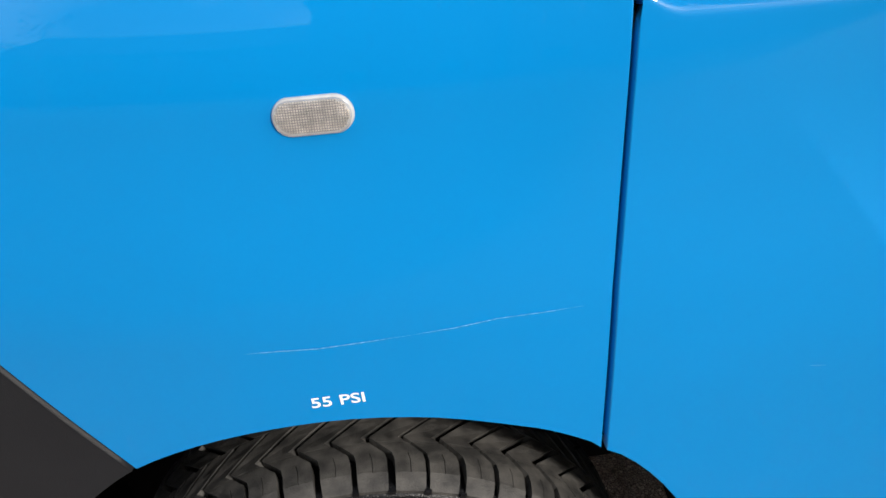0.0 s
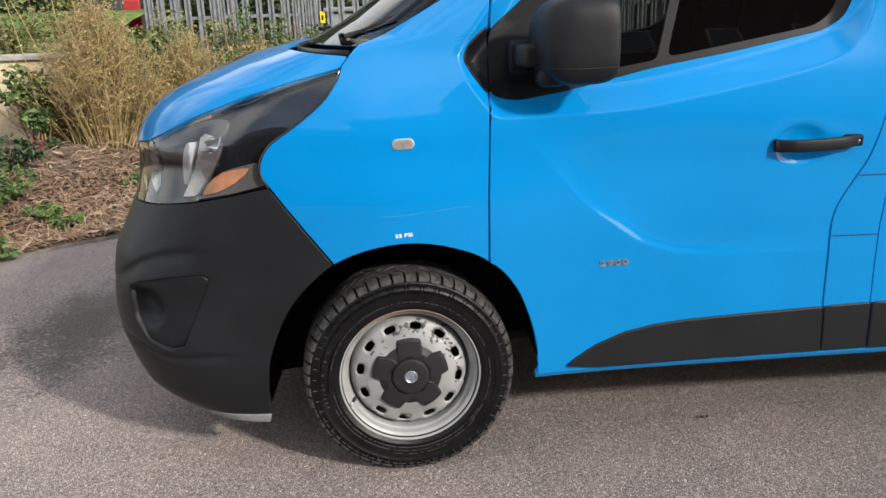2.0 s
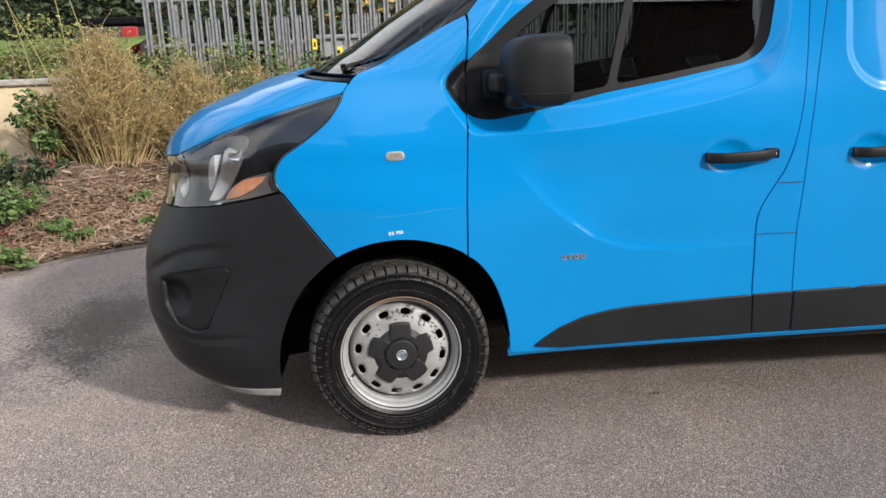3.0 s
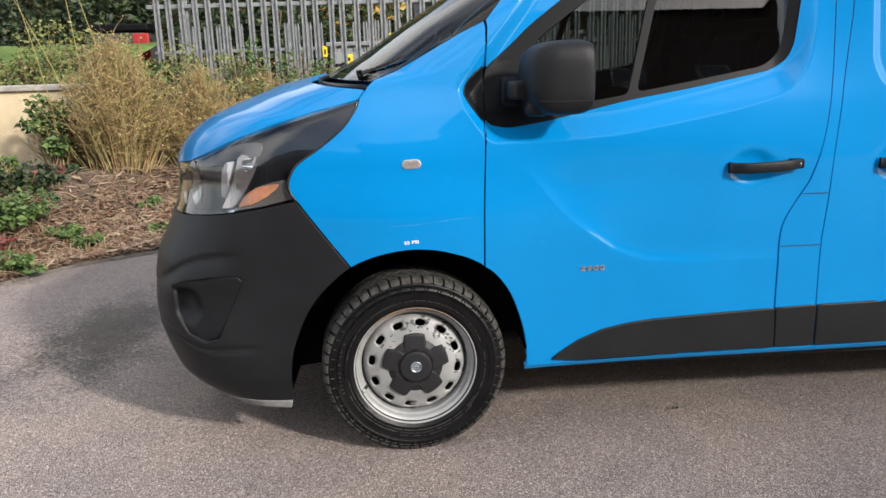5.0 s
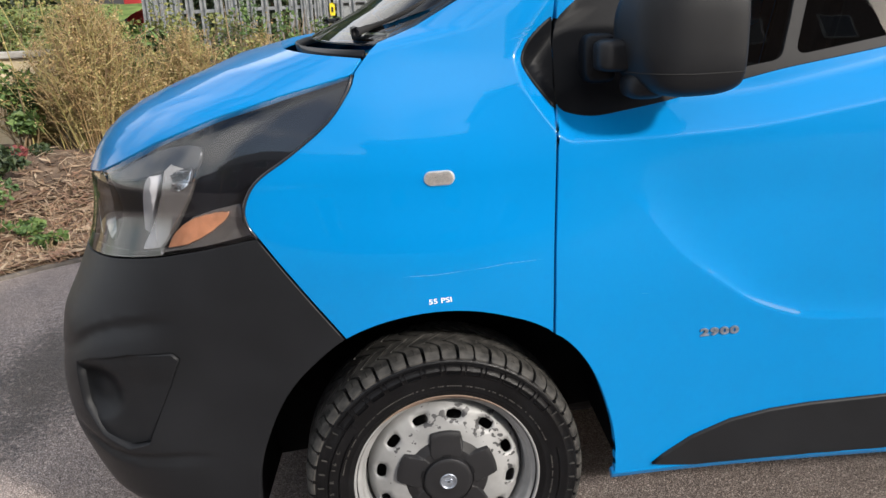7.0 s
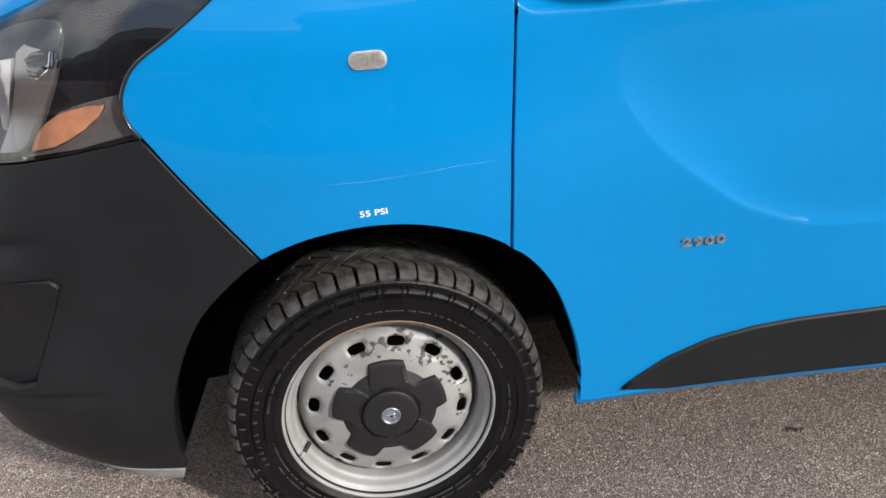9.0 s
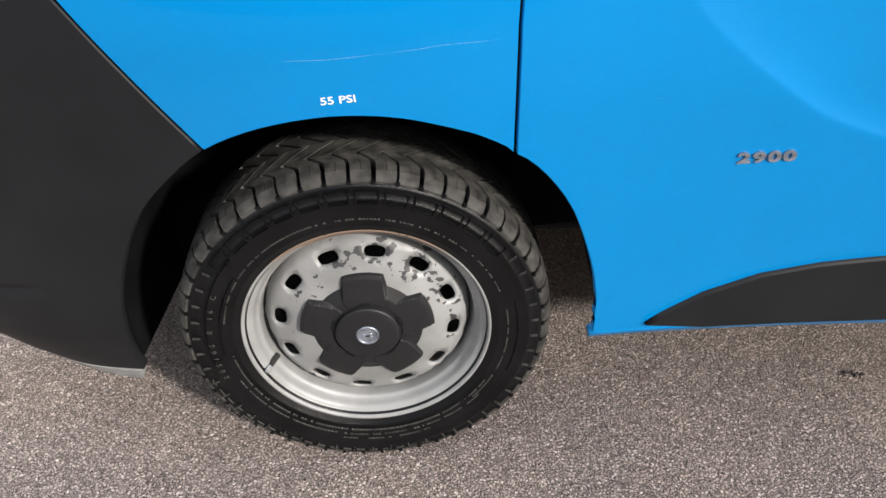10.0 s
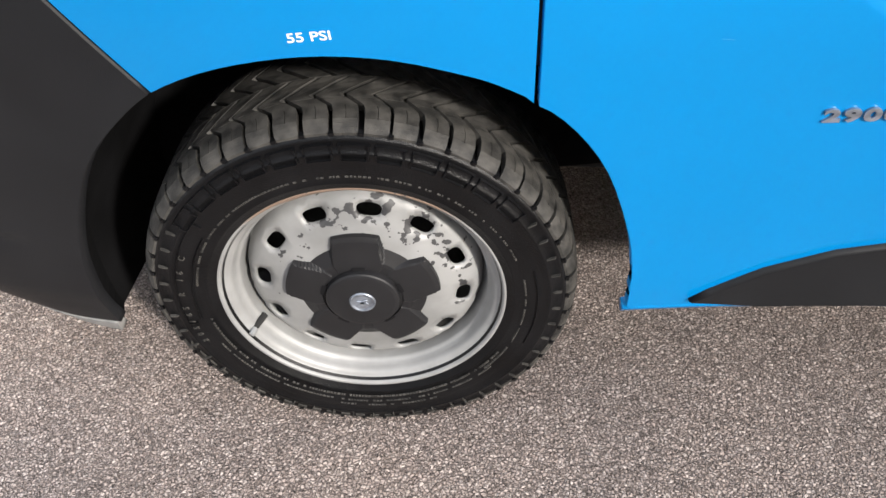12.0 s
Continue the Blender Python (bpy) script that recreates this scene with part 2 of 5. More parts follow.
def lerp(x, xs, ys):
    """Smooth look-up in a table, with no overshoot."""
    key = (xs, ys)
    if key not in SLOPES:
        d = [(ys[i + 1] - ys[i]) / (xs[i + 1] - xs[i]) for i in range(len(xs) - 1)]
        SLOPES[key] = [d[0]] + [0 if p * q <= 0 else 2 * p * q / (p + q) for p, q in zip(d[:-1], d[1:])] + [d[-1]]
    m = SLOPES[key]
    i = 0
    while i < len(xs) - 2 and x > xs[i + 1]:
        i += 1
    h = xs[i + 1] - xs[i]
    t = min(max((x - xs[i]) / h, 0), 1)
    return ys[i] * (1 + 2 * t) * (1 - t) ** 2 + h * m[i] * t * (1 - t) ** 2 + ys[i + 1] * t * t * (3 - 2 * t) + h * m[i + 1] * t * t * (t - 1)


def smooth(a, b, x):
    t = min(max((x - a) / (b - a), 0.0), 1.0)
    return t * t * (3 - 2 * t)


LEVELS = {}


def level(z):
    k = round(z, 5)
    if k not in LEVELS:
        xn, ln = lerp(z, Z_NOSE, X_NOSE), lerp(z, Z_CORN, L_CORN)
        LEVELS[k] = (xn, ln, lerp(z, Z_SIDE, Y_SIDE))
    return LEVELS[k]


SWEEP_X, SWEEP_Z = (.30, .357, .448, .529, .636, .740, .881, 1.097, 3.0), (1.17, 1.066, .958, .858, .772, .706, .665, .656, .66)
WAIST_X, WAIST_Z = (.10, .170, .186, .206, .232, .258, .280, .304, .44, .58, .70, .85, .994, 1.205, 1.335, 1.40, 1.45, 4.0), (1.42, 1.30, 1.258, 1.212, 1.172, 1.138, 1.115, 1.106, 1.107, 1.110, 1.117, 1.138, 1.162, 1.205, 1.250, 1.320, 1.42, 1.42)


def ramp(h, r):
    """Zero below the line, straight above it, with a rounded start."""
    return 0.0 if h < -r else h if h > r else (h + r) ** 2 / (4 * r)


def side_y(x, z, ys):
    """Sideways offset of the flank: flared arch, swept recess in the door, slow taper."""
    flare = math.exp(-((x + 0.06) / 0.46) ** 2) * (1 - 0.35 * smooth(.85, 1.05, z)) * (1 - smooth(1.05, 1.32, z))
    y = ys - 0.060 * flare + 0.02 * max(0, x - 0.3)
    # the load bay stands more upright than the cab
    if z > 1.10:
        y -= 0.55 * max(0, ys - .048) * smooth(1.36, 1.72, x)
    # swept recess in the door: a crisp lower edge that dies away upwards and to the rear
    if x > 0.28 and .55 < z < 1.25:
        h = ramp(z - lerp(x, SWEEP_X, SWEEP_Z), .006)
        y += 0.0115 * (1 - math.exp(-h / lerp(x, (.3, .50, .75, 3.0), (.085, .065, .030, .030)))) * smooth(.28, .62, x) * (1 - .55 * smooth(.86, 1.15, x)) * (1 - smooth(.93, 1.12, z)) * (1 - smooth(1.35, 1.48, x))
    # shoulder: above a crisp line the flank leans in under the glass; in front it hugs the mirror sail
    if .10 < x < 1.52 and z > 1.05:
        h = z - lerp(x, WAIST_X, WAIST_Z)
        lean = .075 - ramp(.075 - ramp(h, .005), .014)
        y += 0.56 * lean * (1 - smooth(-.05, .05, z - 1.30 - 1.25 * (x - .215))) * (1 - smooth(1.30, 1.46, x)) * smooth(.150, .190, x)
    return y


def skin(s, z, out=0.0):
    """Point of the skin; s runs round the level outline from the middle of the nose (0) past the corner (1) along the flank."""
    xn, ln, ys = level(z)
    a = abs(s)
    if a < 1:
        q = 1 / power(z)
        th = a ** q / (a ** q + (1 - a) ** q) * math.pi / 2
        x = xn + ln - ln * max(math.cos(th), 0) ** power(z)
        f = 1 - math.sin(th) ** power(z)
    else:
        x, f = (xn + ln + (a - 1) * (FLANK - xn - ln) / FLANK if a - 1 < FLANK else a - 1), 0.0
    y0 = side_y(x, z, ys)
    y = y0 + (MID - y0) * f
    return (x, y if s >= 0 else 2 * MID - y, z)


def even(h, z):
    """Spreads the corner's turn evenly over s."""
    if h <= 0 or h >= 1:
        return min(max(h, 0.0), 1.0)
    r = (h / (1 - h)) ** power(z)
    return r / (1 + r)


def s_of_x(x, z):
    xn, ln, ys = level(z)
    if x >= xn + ln:
        return 1 + ((x - xn - ln) * FLANK / (FLANK - xn - ln) if x < FLANK else x)
    c = min(max((xn + ln - x) / ln, 0), 1) ** (1 / power(z))
    return even(math.acos(c) / (math.pi / 2), z)


def s_of_y(y, z):
    xn, ln, ys = level(z)
    f = min(max((y - ys) / (MID - ys), 0), 1)
    return even(math.asin((1 - f) ** (1 / power(z))) / (math.pi / 2), z)


# ---- mesh helpers ----
def mesh(name, verts, faces, normals=None, smooth_on=True, mats=(), slots=None):
    me = bpy.data.meshes.new(name)
    me.from_pydata([tuple(v) for v in verts], [], [tuple(f) for f in faces])
    for m in mats:
        me.materials.append(m)
    me.polygons.foreach_set("use_smooth", smooth_on if isinstance(smooth_on, list) else [smooth_on] * len(me.polygons))
    if slots:
        me.polygons.foreach_set("material_index", slots)
    me.update()
    if normals:
        me.normals_split_custom_set_from_vertices([tuple(n) for n in normals])
    return me


def thing(name, label, category, kind="", group="", at=(0, 0, 0)):
    ob = new(name)
    ob.location = at
    return tagged(ob, label, category, group, kind)


def part(name, me, mat, parent, label=""):
    """Links a mesh as one part under a thing or part."""
    ob = new(name, me)
    if mat and not me.materials:
        me.materials.append(mat)
    if parent:
        ob.parent = parent
    if label:
        ob["label"] = label
    return ob


def from_bm(name, bm, smooth_on=False):
    me = bpy.data.meshes.new(name)
    bmesh.ops.recalc_face_normals(bm, faces=bm.faces)
    bm.to_mesh(me)
    bm.free()
    me.polygons.foreach_set("use_smooth", [smooth_on] * len(me.polygons))
    return me


def box(name, lo, hi, bevel=0.004, segs=2, m=None):
    bm = bmesh.new()
    bmesh.ops.create_cube(bm, size=1.0)
    for v in bm.verts:
        v.co = Vector([lo[i] + (v.co[i] + 0.5) * (hi[i] - lo[i]) for i in range(3)])
    if bevel:
        bmesh.ops.bevel(bm, geom=bm.edges[:], offset=bevel, segments=segs, affect="EDGES", profile=0.5)
    if m:
        bm.transform(m)
    return from_bm(name, bm, False)


def tube(verts, faces, pts, radii, sides=5):
    """Adds a tapered tube along pts to the lists."""
    base = len(verts)
    for i, p in enumerate(pts):
        p = Vector(p)
        d = Vector(pts[min(i + 1, len(pts) - 1)]) - Vector(pts[max(i - 1, 0)])
        d = d.normalized() if d.length > 1e-9 else Vector((0, 0, 1))
        a = d.cross(Vector((0.13, 0.91, 0.31)))
        a = a.normalized() if a.length > 1e-6 else Vector((1, 0, 0))
        b = d.cross(a)
        for k in range(sides):
            th = 2 * math.pi * k / sides
            verts.append(tuple(p + (a * math.cos(th) + b * math.sin(th)) * radii[i]))
    for i in range(len(pts) - 1):
        for k in range(sides):
            k2 = (k + 1) % sides
            faces.append((base + i * sides + k, base + i * sides + k2, base + (i + 1) * sides + k2, base + (i + 1) * sides + k))
    faces.append(tuple(base + k for k in range(sides)))
    faces.append(tuple(base + (len(pts) - 1) * sides + k for k in range(sides)))


def tube_mesh(name, pts, r, sides=8):
    v, f = [], []
    tube(v, f, pts, r if hasattr(r, "__len__") else [r] * len(pts), sides)
    return mesh(name, v, f)


def lathe(name, profile, segs=96, smooth_on=True):
    """Turns (radius, y) round the Y axis."""
    v, f, n = [], [], len(profile)
    for k in range(segs):
        a = 2 * math.pi * k / segs
        v += [(r * math.cos(a), y, r * math.sin(a)) for r, y in profile]
    for k in range(segs):
        k2 = (k + 1) % segs
        for i in range(n - 1):
            f.append((k * n + i, k * n + i + 1, k2 * n + i + 1, k2 * n + i))
    return mesh(name, v, f, smooth_on=smooth_on)


def inside(poly, x, y):
    c, j = False, len(poly) - 1
    for i in range(len(poly)):
        (x1, y1), (x2, y2) = poly[i], poly[j]
        if (y1 > y) != (y2 > y) and x < (x2 - x1) * (y - y1) / (y2 - y1) + x1:
            c = not c
        j = i
    return c


def area(poly):
    return 0.5 * sum(a[0] * b[1] - b[0] * a[1] for a, b in zip(poly, poly[1:] + poly[:1]))


def inset(poly, d):
    """Moves a closed outline inwards by d."""
    sgn = 1 if area(poly) > 0 else -1
    out = []
    for i in range(len(poly)):
        a, b, c = Vector(poly[i - 1]), Vector(poly[i]), Vector(poly[(i + 1) % len(poly)])
        e1, e2 = b - a, c - b
        n1, n2 = Vector((-e1.y, e1.x)), Vector((-e2.y, e2.x))
        n = (n1.normalized() + n2.normalized()) if e1.length > 1e-9 and e2.length > 1e-9 else n1 + n2
        if n.length < 1e-6:
            n = n1
        n.normalize()
        k = max(0.4, n.dot(n1.normalized())) if n1.length > 1e-9 else 1
        out.append(tuple(b + n * (sgn * d / k)))
    return out


from mathutils.geometry import delaunay_2d_cdt


def inside_all(poly, pts):
    """Which of many points lie in the outline."""
    x, y = pts[:, 0], pts[:, 1]
    c = np.zeros(len(pts), bool)
    for (x1, y1), (x2, y2) in zip(poly, poly[-1:] + poly[:-1]):
        if y1 != y2:
            c ^= ((y1 > y) != (y2 > y)) & (x < (x2 - x1) * (y - y1) / (y2 - y1) + x1)
    return c


def fill(outer, holes, step, extra=()):
    """Triangles of a flat outline with holes: the vertices and the faces, with an even scatter of inner points."""
    pts, edges = [], []
    for loop in [outer] + list(holes):
        b = len(pts)
        pts += [Vector(p) for p in loop]
        edges += [(b + i, b + (i + 1) % len(loop)) for i in range(len(loop))]
    if len(extra):
        extra = np.array(extra)
        ok = inside_all(outer, extra)
        for h in holes:
            ok &= ~inside_all(h, extra)
        loops = np.array([tuple(p) for p in pts])
        pts += [Vector(q) for q in extra[ok] if ((loops - q) ** 2).sum(1).min() > .003 ** 2]
    rim = np.array([tuple(p) for p in pts])
    lo, hi = rim.min(0), rim.max(0)
    grid = np.array([(lo[0] + (i + 0.5 * (j % 2)) * step, lo[1] + (j + 0.5) * step) for j in range(int((hi[1] - lo[1]) / step) + 1) for i in range(int((hi[0] - lo[0]) / step) + 1)])
    ok = inside_all(outer, grid)
    for h in holes:
        ok &= ~inside_all(h, grid)
    for q in grid[ok]:
        if ((rim - q) ** 2).sum(1).min() > (0.5 * step) ** 2:
            pts.append(Vector(q))
    v, e, f, *_ = delaunay_2d_cdt(pts, edges, [], 0, 1e-6)
    co = np.array([tuple(p) for p in v])
    mid = np.array([co[list(t)].mean(0) for t in f])
    ok = inside_all(outer, mid)
    for h in holes:
        ok &= ~inside_all(h, mid)
    return [tuple(p) for p in v], [tuple(t) for t, k in zip(f, ok) if k]


def to_sz(points, step=0.02, closed=True):
    """An outline in (x, z), or ("y", y, z) on the nose, as a dense outline on the skin."""
    pairs = list(zip(points, points[1:] + points[:1])) if closed else list(zip(points[:-1], points[1:]))
    out = []

    def sz(p):
        if p[0] == "y":
            return s_of_y(p[1], p[2]), p[2]
        if p[0] == "s":
            return p[1], p[2]
        return s_of_x(p[0], p[1]), p[1]
    for a, b in pairs:
        same = isinstance(a[0], str) == isinstance(b[0], str) and (not isinstance(a[0], str) or a[0] == b[0])
        A, B = sz(a), sz(b)
        n = max(1, int(math.hypot(A[0] - B[0], A[1] - B[1]) / step))
        for k in range(n):
            t = k / n
            if same and not isinstance(a[0], str):
                out.append(sz((a[0] + (b[0] - a[0]) * t, a[1] + (b[1] - a[1]) * t)))
            else:
                out.append((A[0] + (B[0] - A[0]) * t, A[1] + (B[1] - A[1]) * t))
    if not closed:
        out.append(sz(points[-1]))
    return out


def rounded(points, r, n=4):
    """Rounds the corners of a plain (x, z) outline."""
    out = []
    for i in range(len(points)):
        a, b, c = (Vector(points[j % len(points)]) for j in (i - 1, i, i + 1))
        u, w = a - b, c - b
        d = min(r, u.length * 0.45, w.length * 0.45)
        p, q = b + u.normalized() * d, b + w.normalized() * d
        for k in range(n + 1):
            t = k / n
            out.append(tuple(p * (1 - t) ** 2 + b * 2 * t * (1 - t) + q * t * t))
    return out


def skin_frame(s, z, relief=None):
    e = 2e-3

    def at(s, z):
        p = Vector(skin(s, z))
        if relief:
            p.y += relief(p.x, p.z) * (1 if s < 0 else -1)
        return p
    p = at(s, z)
    du, dv = at(s + e, z) - at(s - e, z), at(s, z + e) - at(s, z - e)
    n = du.cross(dv)
    n = n.normalized() if n.length > 1e-12 else Vector((-1, 0, 0))
    return p, n


def panel(name, outline, mat, parent, holes=(), label="", out=0.0, thick=0.020, gap=0.0031, step=0.03, side=1, mirror=False, relief=None, edge=0.0013, creases=()):
    """A sheet of the van's skin inside an outline, with rolled edges. mirror: the outline is one half, from the middle line and back to it."""
    if mirror:
        half = to_sz(outline, closed=False)
        outer = half + [(-s, z) for s, z in reversed(half[1:-1])] if abs(half[0][0]) < 1e-6 else half + [(-s, z) for s, z in reversed(half)]
    else:
        outer = to_sz(outline)
    hs = [to_sz(h) for h in holes]
    if gap:
        outer = inset(outer, gap)
        hs = [inset(h, -gap) for h in hs]
    if mirror:
        hs += [[(-s, z) for s, z in h] for h in hs]
    if side < 0:
        outer, hs = [(-s, z) for s, z in outer], [[(-s, z) for s, z in h] for h in hs]
    flat, tris = fill(outer, hs, step, [(side * s_of_x(x, z), z) for x, z in creases])
    verts, norms, faces = [], [], []
    for s, z in flat:
        p, n = skin_frame(s, z, relief)
        verts.append(p + n * out)
        norms.append(n)
    count = {}
    for t in tris:
        a, b, c = (verts[i] for i in t)
        f = t if (b - a).cross(c - a).dot(norms[t[0]]) > 0 else t[::-1]
        faces.append(f)
        for i, j in zip(f, f[1:] + f[:1]):
            count[(i, j)] = count.get((i, j), 0) + 1
    rim = [(i, j) for i, j in count if (j, i) not in count]
    nxt, prv = {i: j for i, j in rim}, {j: i for i, j in rim}
    ring = {}
    for i in nxt:
        if i not in prv:
            continue
        d = (verts[nxt[i]] - verts[prv[i]])
        t = d.cross(norms[i])
        t = t.normalized() if t.length > 1e-9 else norms[i]
        k = len(verts)
        verts += [verts[i] + t * edge - norms[i] * edge, verts[i] + t * edge - norms[i] * thick]
        norms += [(norms[i] + t).normalized(), t]
        ring[i] = k
    for i, j in rim:
        if i in ring and j in ring:
            a, b = ring[i], ring[j]
            faces += [(i, a, b), (i, b, j), (a, a + 1, b + 1), (a, b + 1, b)]
    return part(name, mesh(name, verts, faces, norms), mat, parent, label)


def text_mesh(name, words, size, depth, bold=0.0):
    cu = bpy.data.curves.new(name, "FONT")
    cu.body, cu.size, cu.extrude, cu.offset, cu.align_x, cu.align_y = words, size, depth, bold, "CENTER", "CENTER"
    cu.resolution_u = 4
    tmp = bpy.data.objects.new(name, cu)
    scene.collection.objects.link(tmp)
    bpy.context.view_layer.update()
    me = bpy.data.meshes.new_from_object(tmp.evaluated_get(bpy.context.evaluated_depsgraph_get()))
    bpy.data.objects.remove(tmp)
    bpy.data.curves.remove(cu)
    me.name = name
    return me


def on_skin(x, z, out=0.0, tilt=0.0):
    """A pose on the near flank: local X to the rear, local Y up, local Z out of the panel."""
    p, n = skin_frame(s_of_x(x, z), z)
    u = Vector((1, 0, 0)) - n * n.x
    u.normalize()
    m = Matrix((u, n.cross(u), n)).transposed().to_4x4()
    return Matrix.Translation(p + n * out) @ m @ pose(0, 0, 0, 0, 0, tilt)


# ---- the van ----
van = thing("van", "bright blue panel van with black plastic bumper and steel wheels", "van")
ARCH = [(-.440, .205), (-.445, .261), (-.440, .339), (-.425, .410), (-.384, .510), (-.334, .592), (-.270, .658), (-.209, .706), (-.140, .737), (-.065, .755), (.010, .761), (.088, .753), (.164, .731), (.206, .714), (.252, .686), (.300, .642), (.345, .573), (.380, .475), (.396, .400), (.400, .305)]


def spline(pts, n=5):
    """A smooth curve through points."""
    out = []
    for i in range(len(pts) - 1):
        p0, p1, p2, p3 = (Vector(pts[min(max(j, 0), len(pts) - 1)]) for j in (i - 1, i, i + 1, i + 2))
        for k in range(n):
            t = k / n
            out.append(tuple(0.5 * (2 * p1 + (p2 - p0) * t + (2 * p0 - 5 * p1 + 4 * p2 - p3) * t * t + (3 * p1 - p0 - 3 * p2 + p3) * t ** 3)))
    return out + [tuple(pts[-1])]


ARCH = spline(ARCH, 3)
LAMP_TOP = [(-.158, 1.265), (-.31, 1.230), (-.454, 1.190), (-.605, 1.135), (-.709, 1.088), (-.769, 1.064)]
LAMP_EDGE = spline([(-.158, 1.265), (-.172, 1.229), (-.215, 1.172), (-.296, 1.110), (-.362, 1.067), (-.390, 1.033), (-.402, .998), (-.397, .968), (-.379, .940)], 3)
LAMP_LOW = [(-.379, .940), (-.501, .917), (-.612, .899), (-.733, .885), (-.800, .879)]
SCREEN = [(-.117, 1.323), (-.023, 1.356), (.106, 1.425), (.197, 1.474), (.282, 1.512)]
SCREEN_UP = [(.335, 1.575), (.46, 1.68), (.60, 1.775), (.74, 1.86), (.82, 1.905)]
SEAM = [(.285, 1.490), (.266, 1.155), (.254, .880), (.252, .683)]
DOOR_REAR = [(1.535, 1.905), (1.509, 1.502), (1.487, 1.256), (1.462, 1.072), (1.425, .946), (1.393, .889), (1.342, .800), (1.327, .735), (1.327, .625), (1.330, .458), (1.336, .305)]
DOOR_REAR = spline(DOOR_REAR, 3)
SLIDE_FRONT = [(1.60, 1.905), (1.565, 1.500), (1.527, 1.254), (1.503, 1.028), (1.495, .885), (1.482, .728), (1.484, .593), (1.488, .463), (1.490, .305)]
FOG = [(-.848, .640), (-.800, .662), (-.704, .679), (-.600, .682), (-.586, .668), (-.612, .607), (-.688, .455), (-.740, .440), (-.800, .470), (-.844, .540)]


def bumper_relief(x, z):
    """A brow crease over the fog lamp blank, a fuller belly under it, and a groove along the chin."""
    brow = lerp(x, (-1.0, -.86, -.78, -.70, -.60, -.50), (.60, .688, .734, .756, .766, .768))
    chin = lerp(x, (-1.0, -.84, -.78, -.70, -.50), (.50, .455, .425, .410, .414))
    r = 0.018 * smooth(-.52, -.80, x) * smooth(brow + .02, brow - .05, z) * smooth(.30, .44, z)
    r -= 0.013 * smooth(brow + .012, brow - .016, z) * (1 - smooth(brow - .016, brow - .085, z)) * smooth(-.54, -.70, x)
    return r - 0.009 * math.exp(-((z - chin) / .013) ** 2) * smooth(-.50, -.64, x)


def fog_relief(x, z):
    dx, dz = (x + .80) / .055, (z - .575) / .06
    lens = math.exp(-(dx * dx + dz * dz) ** 2)
    return 0.006 - 0.012 * math.exp(-((x + .72) / .05) ** 2) + 0.006 * smooth(.60, .66, z) - 0.035 * lens


bumper = panel("bumper", [("s", 0, .865), ("y", .42, .865), *reversed(LAMP_LOW), (-.294, .822), *reversed(ARCH[:22]), (-.55, .20), (-.72, .195), ("s", .35, .19), ("s", 0, .19)], PLASTIC, van, holes=[FOG], mirror=True, relief=bumper_relief, step=0.013, label="black grained plastic front bumper")
for side in (1, -1):
    panel("fog_lamp_cover", FOG, PLASTIC, bumper, side=side, relief=fog_relief, step=0.014, gap=0.002, label="moulded black plastic fog lamp blank")
panel("splitter", [(-.76, .205), (-.45, .203), (-.452, .172), (-.76, .166)], material("grey_plastic_lip", (0.22, 0.22, 0.215), rough=0.6, scale=30, vary=0.2), van, out=.002, step=.02, label="scuffed grey plastic lip under the bumper")
panel("grille", [("s", 0, .868), ("s", 0, 1.0), ("y", .43, 1.005), ("y", .43, .868)], GLOSS_BLACK, van, mirror=True, out=-0.006, step=.05)
bonnet = panel("bonnet", [("s", 0, 1.004), ("y", .60, 1.008), ("y", .43, 1.03), ("y", .36, 1.045), (-.769, 1.064), *reversed(LAMP_TOP[:5]), (-.132, 1.299), ("y", .35, 1.329), ("s", 0, 1.346)], BLUE, van, mirror=True, step=0.035)
panel("cowl", [("s", 0, 1.3475), ("y", .35, 1.3305), (-.134, 1.302), (-.119, 1.322), ("y", .35, 1.336), ("s", 0, 1.352)], TRIM, van, mirror=True, out=-.008, step=.04)
panel("windscreen", [("s", 0, 1.353), ("y", .35, 1.338), *SCREEN, *SCREEN_UP, ("y", .6, 1.92), ("s", 0, 1.925)], SCREEN_GLASS, van, mirror=True, out=-0.004, thick=0.005, step=0.05)


def dish(x, z, cx):
    """The dished recess behind a handle."""
    return -0.016 * math.exp(-(((x - cx) / .068) ** 2 + ((z - .993) / .052) ** 2) ** 2)


def slide_relief(x, z):
    """A pressed field with a rounded lower corner."""
    qx, qz = 1.800 - x, 1.372 - z
    edge = .172 - math.hypot(qx, qz) if qx > 0 and qz > 0 else min(x - 1.628, z - 1.200)
    return dish(x, z, 1.745) - 0.009 * smooth(0, .032, edge)


SLIDE_LINES = []
for o in (-.006, 0, .006, .012, .018, .025, .032, .040):
    r = .172 - o
    SLIDE_LINES += [(1.800 - r, 1.372 + .008 * k) for k in range(1, 24)]
    SLIDE_LINES += [(1.800 - r * math.cos(k * math.pi / 60), 1.372 - r * math.sin(k * math.pi / 60)) for k in range(31)]
    SLIDE_LINES += [(1.800 + .01 * k, 1.372 - r) for k in range(1, 25)]


def crease_points(xs, zs, x0, x1):
    """Rows of points along and beside a pressed line."""
    out, x = [], x0
    while x < x1:
        z = lerp(x, xs, zs)
        d = Vector((.002, lerp(x + .002, xs, zs) - z)).normalized()
        out += [(x - d.y * o, z + d.x * o) for o in (-.008, -.004, 0, .004, .009, .016)]
        x += .006 * d.x
    return out


